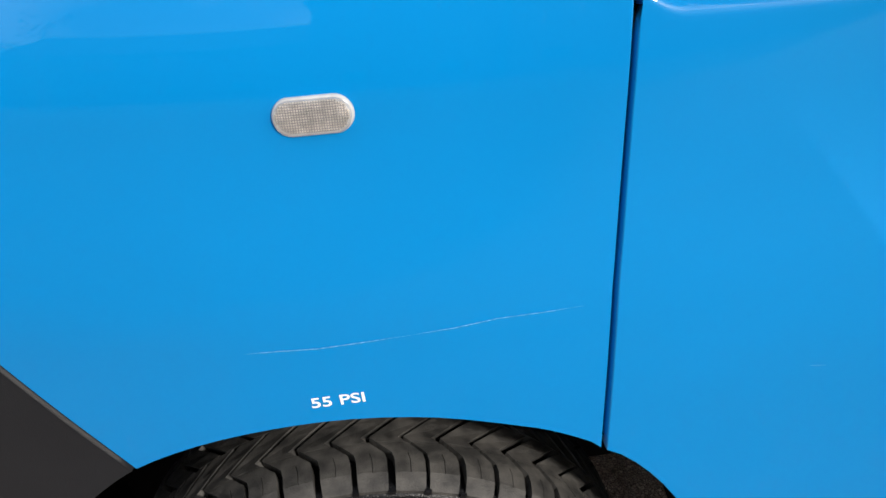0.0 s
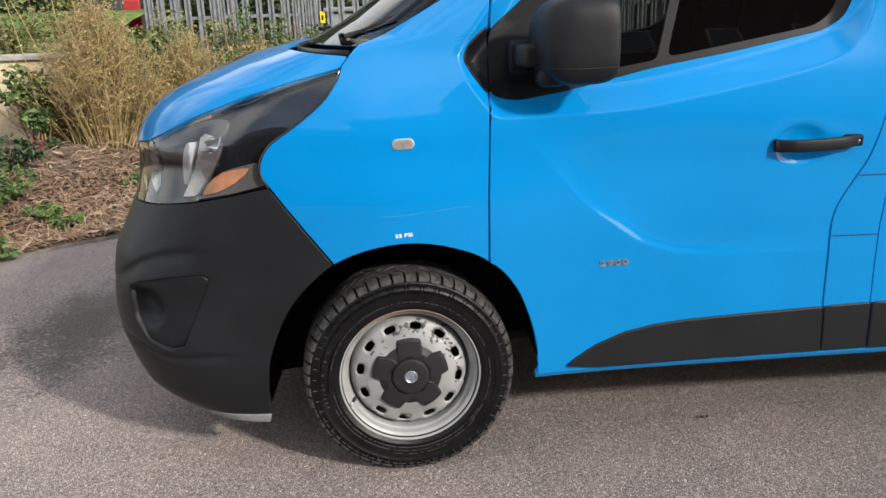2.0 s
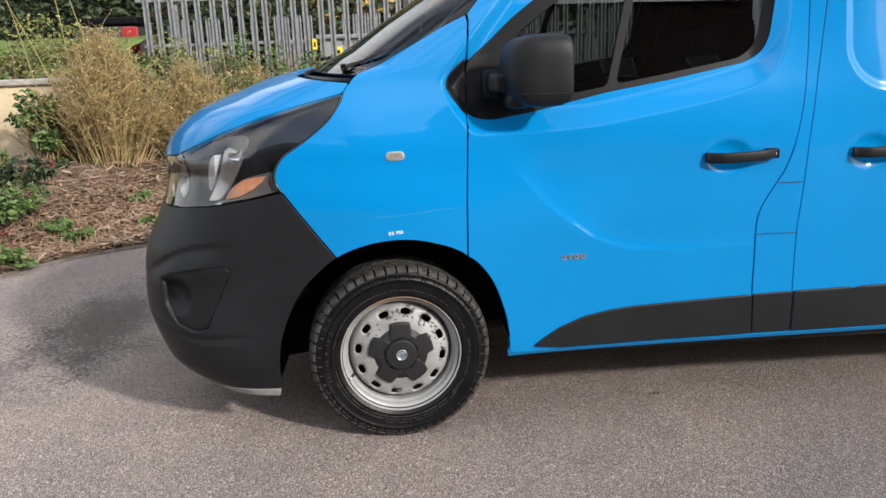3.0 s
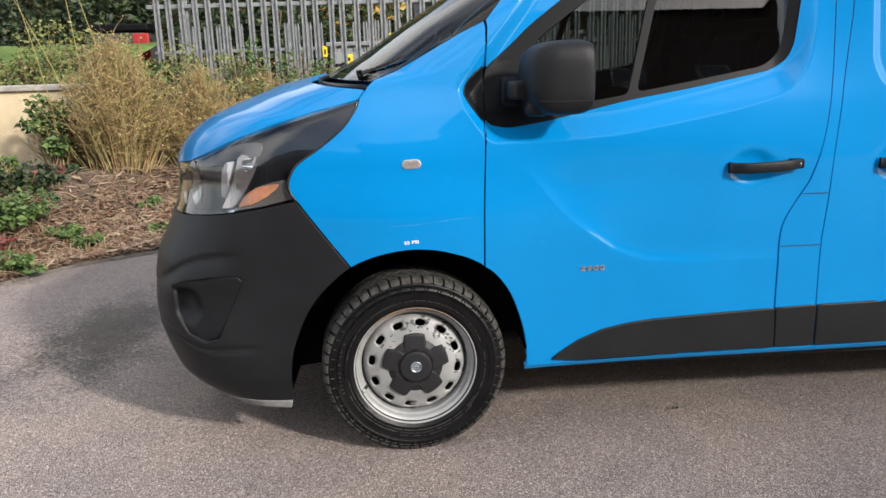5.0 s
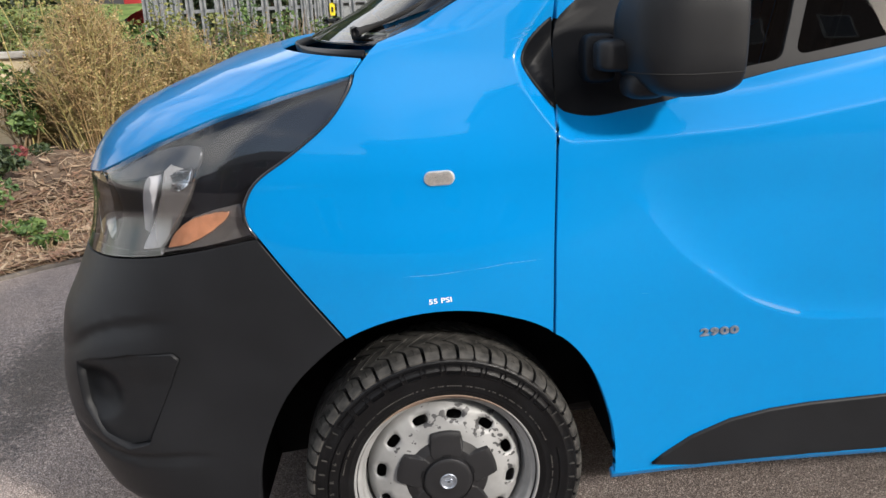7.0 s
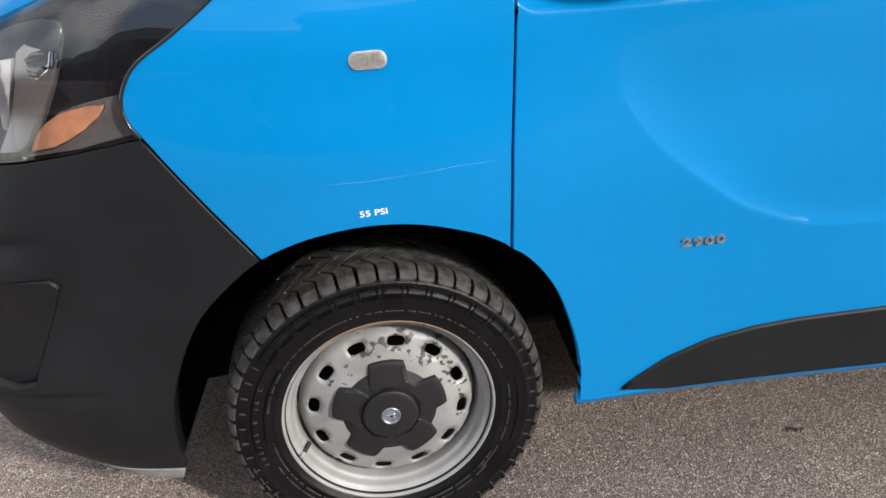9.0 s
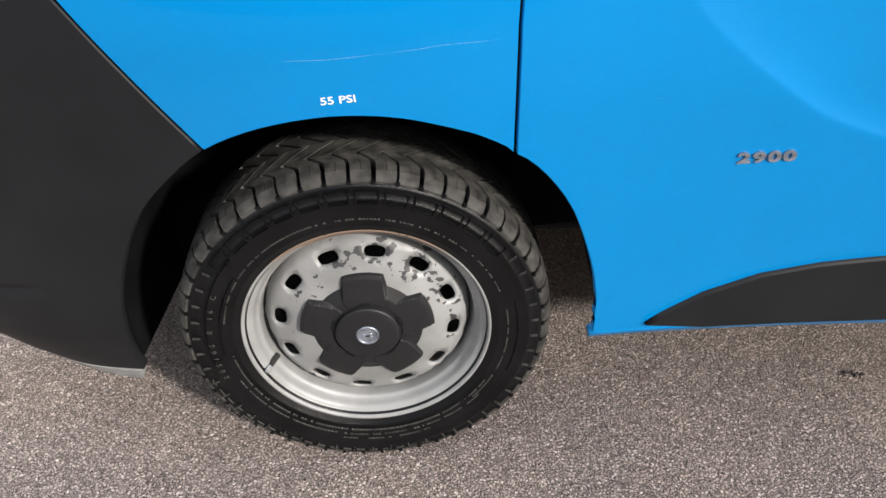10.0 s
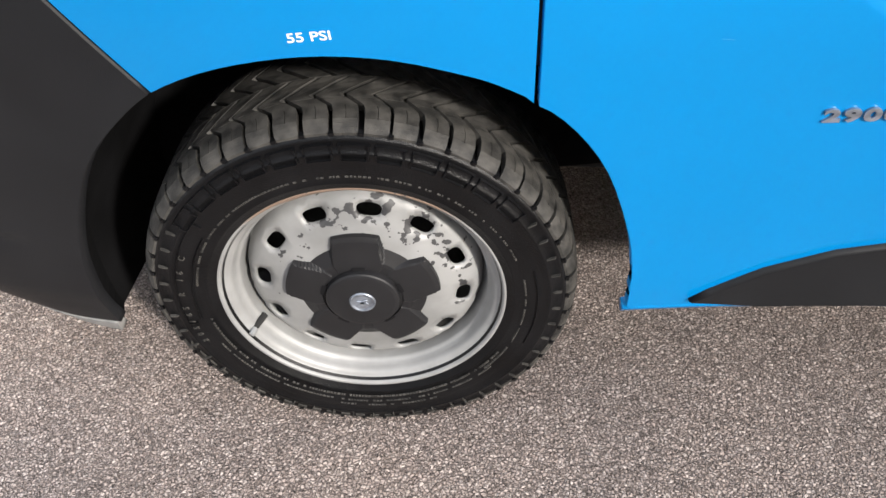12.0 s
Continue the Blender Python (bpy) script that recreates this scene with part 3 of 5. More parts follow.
CREASES = crease_points(WAIST_X, WAIST_Z, .172, 1.40) + crease_points(SWEEP_X, SWEEP_Z, .36, 1.2)
DOOR_RING = [*reversed(SEAM), *SCREEN[4:], *SCREEN_UP, *DOOR_REAR, (.425, .3005), (.401, .3005), *reversed(ARCH[43:58])]
WINDOW = rounded([(.365, 1.425), (.44, 1.495), (.60, 1.610), (.80, 1.735), (.95, 1.800), (1.10, 1.822), (1.40, 1.822), (1.424, 1.780), (1.405, 1.567), (1.372, 1.404), (1.345, 1.352), (1.29, 1.320), (1.007, 1.268), (.771, 1.232), (.62, 1.200), (.50, 1.176), (.345, 1.155), (.2705, 1.172), (.2715, 1.350)], .045)
SAIL_FRONT = [(.2635, 1.178), *spline([(.258, 1.184), (.234, 1.215), (.210, 1.250), (.199, 1.278), (.212, 1.310), (.238, 1.337), (.258, 1.353)], 4), (.2645, 1.359)]
GLASS_1 = rounded([(.50, 1.210), (.775, 1.252), (.868, 1.580), (.92, 1.735), (.80, 1.672), (.60, 1.545), (.455, 1.440)], .02)
GLASS_2 = rounded([(.805, 1.258), (1.007, 1.290), (1.262, 1.333), (1.31, 1.362), (1.338, 1.412), (1.378, 1.600), (1.395, 1.775), (1.10, 1.785), (.955, 1.75), (.898, 1.580)], .03)
for side in (1, -1):
    panel("front_wing", [*reversed(LAMP_EDGE), (-.134, 1.297), *SCREEN, *SEAM, *reversed(ARCH[21:42]), (-.294, .822)], BLUE, van, side=side, step=0.010 if side > 0 else 0.05, creases=CREASES if side > 0 else ())
    door = panel("front_door", DOOR_RING, BLUE, van, holes=[WINDOW], side=side, step=0.011 if side > 0 else 0.06, relief=lambda x, z: dish(x, z, 1.205), creases=CREASES if side > 0 else ())
    panel("window_frame", WINDOW, TRIM, door, holes=[GLASS_1, GLASS_2], side=side, gap=0.0005, out=-0.004, step=0.03, label="matt black window surround")
    for g in (GLASS_1, GLASS_2):
        panel("pane", g, TINT, door, side=side, gap=-0.004, out=-0.010, thick=0.003, step=0.05)
    panel("pillar_panel", [*reversed(DOOR_REAR), *SLIDE_FRONT], BLUE, van, side=side, step=0.03)
    slide = panel("sliding_door", [*reversed(SLIDE_FRONT), (2.80, 1.905), (2.80, .305)], BLUE, van, side=side, step=0.016 if side > 0 else 0.07, relief=slide_relief, creases=SLIDE_LINES if side > 0 else ())
    panel("rear_wing", [(2.80, .305), (2.80, 1.905), (3.98, 1.905), (3.98, .305), (3.54, .305), (3.50, .50), (3.40, .65), (3.25, .745), (3.10, .765), (2.95, .745), (2.82, .65)], BLUE, van, side=side, step=0.07)
    panel("sill", [(.397, .300), (2.78, .300), (2.78, .282), (.395, .282)], BLUE, van, side=side, step=0.03, gap=0.001, out=0.002, relief=lambda x, z: -.6 * (.3 - z))
    CLAD = [(.497, .320), (.545, .351), (.590, .379), (.682, .415), (.78, .434), (.875, .443), (1.10, .452), (1.322, .459), (1.330, .312), (.600, .308)]
    panel("lower_trim", CLAD, PLASTIC, door, side=side, out=0.012, step=0.03, gap=0, edge=0.004, label="black plastic lower door moulding")
    panel("lower_trim", [(1.342, .312), (1.336, .460), (1.482, .464), (1.484, .312)], PLASTIC, van, side=side, out=0.010, step=0.03, gap=0, edge=0.004)
    panel("lower_trim", [(1.497, .312), (1.495, .464), (2.78, .480), (2.78, .312)], PLASTIC, slide, side=side, out=0.012, step=0.05, gap=0, edge=0.004)
    panel("inner_shell", [(-.27, .80), *reversed(LAMP_EDGE), (-.12, 1.29), (.20, 1.44), (.24, 1.12), (.30, 1.10), (1.30, 1.24), (1.44, 1.30), (1.46, 1.86), (3.9, 1.86), (3.9, .33), (3.60, .33), (3.52, .60), (3.30, .78), (3.10, .80), (2.90, .78), (2.72, .60), (2.66, .33), (.45, .33), (.43, .43), (.38, .59), (.27, .72), (.13, .78), (0, .795), (-.13, .785)], DARK, van, side=side, out=-0.016, thick=0.004, step=0.06)

# black sail of the mirror, in front of and behind the door gap
panel("sail_panel", SAIL_FRONT, TRIM, van, out=0.007, thick=0.016, step=0.012, gap=0, edge=.004, label="black plastic mirror sail")

# roof, tail and underside close the body
rv, rf = [], []
for i in range(25):
    x = 0.86 + (4.0 - 0.86) * i / 24
    for j in range(13):
        y0 = skin(s_of_x(x, 1.945), 1.945)[1]
        y = y0 + 2 * (MID - y0) * j / 12
        rv.append((x, y, 1.94 + 0.03 * math.sin(math.pi * j / 12) * min(1, i / 3)))
for i in range(24):
    for j in range(12):
        a = i * 13 + j
        rf.append((a, a + 13, a + 14, a + 1))
part("roof", mesh("roof", rv, rf), BLUE, van)
panel("roof_edge", [("s", 0, 1.928), ("y", .6, 1.924), (.83, 1.909), (3.98, 1.909), (3.98, 1.948), (.95, 1.948), ("s", 0, 1.948)], BLUE, van, mirror=True, step=.06)
tv = []
zs = [.30 + 1.65 * k / 16 for k in range(17)]
for z in zs:
    y = skin(s_of_x(3.98, z), z)[1]
    tv += [(3.985, y, z), (3.985, 2 * MID - y, z)]
part("tail", mesh("tail", tv, [(2 * k, 2 * k + 1, 2 * k + 3, 2 * k + 2) for k in range(16)], smooth_on=False), BLUE, van)
part("underbody", box("underbody", (.45, .14, .24), (3.9, 1.76, .34), .02), DARK, van)
part("front_crossmember", box("front_crossmember", (-.86, .45, .24), (.45, 1.45, .40), .02), DARK, van)


def wheel_well(x0, arch):
    """Liner behind an arch: a strip along the arch run inwards, and the inner wall."""
    v, f, k = [], [], len(arch)
    for y in (.025, .10, .22, .40):
        for x, z in arch:
            yy = skin(s_of_x(x + x0, max(z, .17)), max(z, .17))[1] + .012 if y == .025 else y
            v.append((x0 + x * (1.0 if y == .025 else 1.04), yy, .325 + (z - .325) * (1.0 if y == .025 else 1.05)))
    for i in range(3):
        for j in range(k - 1):
            a = i * k + j
            f.append((a, a + 1, a + k + 1, a + k))
    f.append(tuple(range(3 * k, 4 * k)))
    return mesh("wheel_arch_liner", v, f, smooth_on=False)


SMALL_ARCH = [(x * 1.012, .325 + (z - .325) * 1.02) for x, z in ARCH]
part("wheel_arch_liner", wheel_well(0, SMALL_ARCH), LINER, van)


# ---- wheel ----
def disc_y(r):
    return lerp(r, (.085, .105, .13, .150, .165, .176, .183, .1865), (-.084, -.083, -.078, -.0715, -.0665, -.060, -.050, -.036))


def wheel_disc():
    outer = [(.1865 * math.cos(a), .1865 * math.sin(a)) for a in np.linspace(0, 2 * math.pi, 96, endpoint=False)]
    holes = []
    for k in range(12):
        a0 = radians(81 + 30 * k)
        loop = []
        for t in np.linspace(0, 2 * math.pi, 20, endpoint=False):
            u = 0.0185 * (abs(math.cos(t)) ** 0.65) * (1 if math.cos(t) > 0 else -1)
            w = 0.0115 * (abs(math.sin(t)) ** 0.75) * (1 if math.sin(t) > 0 else -1)
            a, r = a0 + u / .155, .156 + w
            loop.append((r * math.cos(a), r * math.sin(a)))
        holes.append(loop)
    flat, tris = fill(outer, holes, .011)
    verts = [(x, disc_y(max(math.hypot(x, z), .086)), z) for x, z in flat]
    faces = [t if area([flat[i] for i in t]) > 0 else t[::-1] for t in tris]
    cnt = {(a, b) for f in faces for a, b in zip(f, f[1:] + f[:1])}
    back = {}
    for a, b in [e for e in cnt if (e[1], e[0]) not in cnt]:
        for i in (a, b):
            if i not in back:
                back[i] = len(verts)
                verts.append((verts[i][0], verts[i][1] + .006, verts[i][2]))
        faces += [(a, back[a], back[b]), (a, back[b], b)]
    return mesh("disc", verts, faces)


def hub_cap():
    """Five-lobed cap: sloped pockets sunk between the lobes, a groove and a raised round boss."""
    n, v, f = 240, [], []
    radii = (.120, .120, .1185, .116, .1125, .108, .103, .098, .093, .088, .083, .078, .072, .066, .0625)

    def top(r):
        return lerp(r, (.06, .085, .112, .120), (-.0965, -.0945, -.0915, -.0885))

    def pocket(r, a):
        d = min(abs((a - radians(-90 + 72 * k) + math.pi) % (2 * math.pi) - math.pi) for k in range(5))
        w = radians(lerp(r, (.076, .090, .121), (6.0, 11.0, 18.5)))
        into = 1 - smooth(w - radians(1.2), w + radians(1.6), d)
        floor = lerp(r, (.076, .084, .106, .121), (-.0945, -.0905, -.0795, -.0680))
        return top(r) + max(0, floor - top(r)) * into
    for k in range(n):
        a = 2 * math.pi * k / n
        ring = [(r, -.070 if i == 0 else pocket(r, a)) for i, r in enumerate(radii)]
        ring += [(.0620, -.0935), (.0575, -.0935), (.0565, -.1020), (.0545, -.1040), (.050, -.1052), (.021, -.1066), (.0205, -.104), (.0, -.104)]
        v += [(r * math.cos(a), y, r * math.sin(a)) for r, y in ring]
    w = len(radii) + 8
    for k in range(n):
        k2 = (k + 1) % n
        for i in range(w - 1):
            f.append((k * w + i, k * w + i + 1, k2 * w + i + 1, k2 * w + i))
    return mesh("hub_cap", v, f, smooth_on=False)


def cap_slot(deg):
    """A short arc-shaped opening in the groove of the cap."""
    v, f = [], []
    for i in range(7):
        a = radians(deg - 9 + 3 * i)
        v += [(r * math.cos(a), -.0974, r * math.sin(a)) for r in (.0585, .0655)]
    for i in range(6):
        f.append((2 * i, 2 * i + 1, 2 * i + 3, 2 * i + 2))
    return mesh("slot", v, f, smooth_on=False)


def tyre():
    prof = [(.205, -.070), (.214, -.094), (.222, -.101), (.232, -.1045), (.2345, -.1070), (.237, -.1055), (.250, -.1095), (.268, -.1120), (.2845, -.1115), (.286, -.1130), (.288, -.1112), (.302, -.1065), (.306, -.1085), (.309, -.1055), (.315, -.100), (.3150, -.094), (.3175, -.080), (.3195, -.04), (.3200, 0)]
    prof = prof + [(r, -y) for r, y in reversed(prof[:-1])]
    n, segs = len(prof), 120
    v, f, mi = [], [], []
    for k in range(segs):
        a = 2 * math.pi * k / segs
        v += [(r * math.cos(a), y, r * math.sin(a)) for r, y in prof]
    for k in range(segs):
        k2 = (k + 1) % segs
        for i in range(n - 1):
            f.append((k * n + i, k * n + i + 1, k2 * n + i + 1, k2 * n + i))
            mi.append(0)

    def bend(w):
        w = abs(w)
        return float(np.interp(w, (0, .043, .068, .106), (-.055, .085, .004, 0)))

    def crown(w):
        return lerp(abs(w), (0, .05, .085, .098, .106), (.3335, .3325, .3285, .3215, .3125))

    def block(a0, a1, ws, sgn, shift):
        base = len(v)
        for w in ws:
            for a in (a0, a1):
                ang = a + bend(w) + shift
                for r in (crown(w), min(.3185, crown(w) - .006)):
                    v.append((r * math.cos(ang), sgn * w, r * math.sin(ang)))
        for i in range(len(ws) - 1):
            p, q = base + 4 * i, base + 4 * i + 4
            for quad in ((p, p + 2, q + 2, q), (p + 1, p, q, q + 1), (p + 2, p + 3, q + 3, q + 2)):
                f.append(quad)
                mi.append(1)
        for e in (base, base + 4 * (len(ws) - 1)):
            f.append((e, e + 2, e + 3, e + 1))
            mi.append(1)
    def plate(a0, a1, r0, r1, y0, h, look_slot=0):
        """A raised pad on the outer sidewall."""
        base, N = len(v), 4
        for yy, e in ((y0, 0), (y0 - h, .0012)):
            for i in range(N + 1):
                a = a0 + (a1 - a0) * i / N
                for r in (r0 + e, r1 - e):
                    v.append((r * math.cos(a), yy, r * math.sin(a)))
        o = base + 2 * (N + 1)
        for i in range(N):
            f.append((o + 2 * i, o + 2 * i + 1, o + 2 * i + 3, o + 2 * i + 2))
            f.append((base + 2 * i, o + 2 * i, o + 2 * i + 2, base + 2 * i + 2))
            f.append((base + 2 * i + 1, base + 2 * i + 3, o + 2 * i + 3, o + 2 * i + 1))
            mi.extend((look_slot,) * 3)
        for i in (0, N):
            f.append((base + 2 * i, base + 2 * i + 1, o + 2 * i + 1, o + 2 * i))
            mi.append(look_slot)
    pitch = 2 * math.pi / 52
    rnd = random.Random(5)
    for k in range(52):
        a, g = k * pitch, .0058 / .33
        jit = rnd.uniform(-.005, .005)
        for sgn in (-1, 1):
            sh = (0 if sgn < 0 else pitch / 2) + jit
            block(a + 1.5 * g, a + pitch, (.001, .020, .043, .0500), sgn, sh)
            mid = a + pitch * .58
            block(a + 1.35 * g, a + pitch, (.0512, .058, .066), sgn, sh)
            block(a + 1.25 * g, mid - .0012, (.066, .076, .090), sgn, sh)
            block(mid + .0012, a + pitch, (.066, .076, .090), sgn, sh)
            block(a + 1.2 * g, a + pitch, (.090, .096, .100, .1045), sgn, sh)
            if sgn < 0:
                plate(a - .1 * g, a + 1.1 * g, .3095, .3165, -.1035, .0035)

    # framed pads round the upper sidewall, ticks elsewhere, rows of small raised characters
    for i in range(12):
        deg = 34.5 + 9.25 * i
        a0, a1 = radians(deg + .7), radians(deg + 8.5)
        plate(a0, a1, .2985, .3010, -.1062, .0050)
        plate(a0 + .012, a1 - .012, .2770, .2795, -.1108, .0048)
        for e, lean in ((a0 + .006, 1), (a1 - .006, -1)):
            plate(e - .0045, e + .0045, .278, .2895, -.1100, .0052)
            plate(e - .0045, e + .0045, .2885, .3005, -.1072, .0056)
    for r0, lo, hi in ((.2775, 141, 187), (.2535, 145, 183), (.266, -22, 14)):
        for d in range(lo, hi, 4):
            plate(radians(d), radians(d + 4), r0, r0 + .0020, -.1108, .0040)
    for d in (141, 187):
        plate(radians(d) - .004, radians(d) + .004, .264, .2795, -.1108, .0040)
    for deg in list(range(-60, 32, 7)) + list(range(148, 300, 7)):
        plate(radians(deg), radians(deg) + .006, .289, .304, -.1085, .0048, 1)
    for deg in range(196, 290, 5):
        plate(radians(deg), radians(deg + 3), .2995, .3008, -.1070, .0042, 1)
    for row_r, span in ((.246, (20, 168)), (.241, (185, 330)), (.252, (200, 320)), (.2475, (-45, 10)), (.262, (255, 292))):
        d = span[0]
        while d < span[1]:
            wdt = rnd.uniform(.5, 1.3)
            if rnd.random() < .8:
                plate(radians(d), radians(d + wdt), row_r, row_r + .0042, -.1078 - (row_r - .24) * .12, .0024, 1)
            d += wdt + .45
    return mesh("tyre", v, f, smooth_on=[i < 120 * (n - 1) for i in range(len(f))], mats=(RUBBER, TREAD), slots=mi)


def capsule_bar():
    v, f = [], []
    for turn in (35, -20):
        base = len(v)
        for y, sc in ((-.1076, 1.0), (-.1090, .8)):
            for k in range(16):
                a = 2 * math.pi * k / 16
                px, pz = .0105 * sc * math.cos(a), .0030 * sc * math.sin(a)
                c, q = math.cos(radians(turn)), math.sin(radians(turn))
                v.append((px * c - pz * q, y, px * q + pz * c))
        f += [(base + k, base + (k + 1) % 16, base + 16 + (k + 1) % 16, base + 16 + k) for k in range(16)]
        f.append(tuple(base + 16 + k for k in range(16)))
    return mesh("emblem_shape", v, f, smooth_on=False)


def wheel(parent, name="wheel"):
    hub = new(name)
    hub.parent = parent
    hub["label"] = "silver steel wheel with chipped paint and black tyre"
    part("tyre", tyre(), None, hub, "black all-season tyre with chevron tread")
    part("rim", lathe("rim", [(.205, -.060), (.2165, -.088), (.2225, -.0925), (.2236, -.0955), (.2225, -.0985), (.2212, -.1000), (.2185, -.1000), (.2160, -.0985), (.2150, -.0950), (.2135, -.0905), (.2095, -.0880), (.2050, -.0855), (.2025, -.0815), (.2010, -.0765), (.1995, -.0700), (.1965, -.0660), (.1940, -.0640), (.1932, -.0600), (.1925, -.0480), (.1895, -.030), (.188, .08)], 128), RIMPAINT, hub, "silver painted steel rim with rust at the lip")
    part("disc", wheel_disc(), RIMPAINT, hub, "silver wheel disc with oval holes and flaked paint")
    cap = part("hub_cap", hub_cap(), CAPGREY, hub, "dark grey plastic five-lobed hub cap")
    for k in range(5):
        part("slot", cap_slot(18 + 72 * k), CABIN, cap)
    part("emblem", lathe("emblem", [(.0002, -.1078), (.012, -.1078), (.0165, -.1070), (.0170, -.1085), (.0195, -.1085), (.0205, -.1065), (.0205, -.1040)], 40), BADGE, cap, "round chrome emblem with a raised shape")
    part("emblem_shape", capsule_bar(), BADGE, cap)
    part("brake", lathe("brake", [(.06, -.01), (.145, -.01), (.145, .02), (.175, .03), (.19, .05), (.02, .05)], 40), DARK, hub)
    return hub


def rim_paint():
    """Silver paint, flaked to dark primer in patches over the upper disc, rusty along the upper lip."""
    m = bpy.data.materials.new("chipped_silver_paint")
    m.use_nodes = True
    n, l = m.node_tree.nodes, m.node_tree.links
    b = n["Principled BSDF"]
    tc, ns, fine, dirt = n.new("ShaderNodeTexCoord"), n.new("ShaderNodeTexNoise"), n.new("ShaderNodeTexNoise"), n.new("ShaderNodeTexNoise")
    ns.inputs["Scale"].default_value, ns.inputs["Detail"].default_value = 55, 5
    fine.inputs["Scale"].default_value = 420
    dirt.inputs["Scale"].default_value, dirt.inputs["Detail"].default_value = 9, 5
    for t in (ns, fine, dirt):
        l.new(tc.outputs["Object"], t.inputs["Vector"])
    sep = n.new("ShaderNodeSeparateXYZ")
    l.new(tc.outputs["Object"], sep.inputs["Vector"])

    def calc(op, a, b2=None, c=None):
        q = n.new("ShaderNodeMath")
        q.operation = op
        for i, val in enumerate((a, b2, c)):
            if val is None:
                continue
            if isinstance(val, (int, float)):
                q.inputs[i].default_value = val
            else:
                l.new(val, q.inputs[i])
        return q.outputs["Value"]
    x, z = sep.outputs["X"], sep.outputs["Z"]
    rad = calc("SQRT", calc("ADD", calc("MULTIPLY", x, x), calc("MULTIPLY", z, z)))
    # flakes gather on the upper, rearward half of the hole circle and round the cap
    lean = calc("ADD", calc("MULTIPLY", z, 1.0), calc("MULTIPLY", x, 0.55))
    ring = calc("SUBTRACT", 1.0, calc("MULTIPLY", calc("ABSOLUTE", calc("SUBTRACT", rad, 0.140)), 38.0))
    score = calc("ADD", ns.outputs["Fac"], calc("ADD", calc("MULTIPLY", lean, 0.75), calc("MULTIPLY", calc("MAXIMUM", ring, -1.5), 0.10)))
    chip = n.new("ShaderNodeMapRange")
    chip.inputs["From Min"].default_value, chip.inputs["From Max"].default_value = 0.712, 0.718
    l.new(score, chip.inputs["Value"])
    rust_score = calc("ADD", calc("MULTIPLY", calc("SUBTRACT", rad, 0.205), 40.0), calc("ADD", calc("MULTIPLY", calc("SUBTRACT", z, 0.17), 16.0), calc("MULTIPLY", dirt.outputs["Fac"], 1.6)))
    rust = n.new("ShaderNodeMapRange")
    rust.inputs["From Min"].default_value, rust.inputs["From Max"].default_value = 1.02, 1.40
    l.new(rust_score, rust.inputs["Value"])
    base = n.new("ShaderNodeValToRGB")
    base.color_ramp.elements[0].color, base.color_ramp.elements[1].color = (0.205, 0.207, 0.205, 1), (0.30, 0.302, 0.30, 1)
    base.color_ramp.elements[0].position, base.color_ramp.elements[1].position = 0.35, 0.6
    l.new(dirt.outputs["Fac"], base.inputs["Fac"])
    m1, m2 = n.new("ShaderNodeMix"), n.new("ShaderNodeMix")
    m1.data_type = m2.data_type = "RGBA"
    m1.inputs["B"].default_value, m2.inputs["B"].default_value = (0.23, 0.165, 0.125, 1), (0.05, 0.05, 0.052, 1)
    l.new(base.outputs["Color"], m1.inputs["A"])
    l.new(rust.outputs["Result"], m1.inputs["Factor"])
    l.new(m1.outputs["Result"], m2.inputs["A"])
    l.new(chip.outputs["Result"], m2.inputs["Factor"])
    l.new(m2.outputs["Result"], b.inputs["Base Color"])
    b.inputs["Metallic"].default_value, b.inputs["Roughness"].default_value = 0.15, 0.5
    bp = n.new("ShaderNodeBump")
    bp.inputs["Strength"].default_value, bp.inputs["Distance"].default_value, bp.invert = 0.5, 0.0008, True
    l.new(chip.outputs["Result"], bp.inputs["Height"])
    l.new(bp.outputs["Normal"], b.inputs["Normal"])
    return m


RIMPAINT = rim_paint()
front_wheel = wheel(van)
front_wheel.matrix_basis = pose(-.008, .115, .325, 0, 0, 4.5)
part("valve", tube_mesh("valve", [(-.175, -.060, -.075), (-.184, -.078, -.078), (-.188, -.088, -.080)], [.006, .0055, .004]), DARK, front_wheel, "black rubber tyre valve")
part("valve_cap", tube_mesh("valve_cap", [(-.187, -.086, -.0795), (-.192, -.098, -.082)], [.0052, .0046]), GALV, front_wheel, "dull metal valve cap")
for m in (pose(3.10, .16, .325), pose(-.0, 1.785, .325, 0, 0, 184.5), pose(3.10, 1.74, .325, 0, 0, 180)):
    w = copy_thing(front_wheel, m)


# size marking on the sidewall, character by character along its arc
for i, ch in enumerate("205/65 R 16 C"):
    if ch != " ":
        a = radians(196 - i * 3.3)
        o = part("size_marking", text_mesh("size_marking", ch, .0135, .0012, .0002), TREAD, front_wheel)
        o.matrix_basis = Matrix.Translation((.272 * math.cos(a), -.1122, .272 * math.sin(a))) @ Matrix.Rotation(math.pi / 2, 4, "X") @ Matrix.Rotation(a - math.pi / 2, 4, "Z")


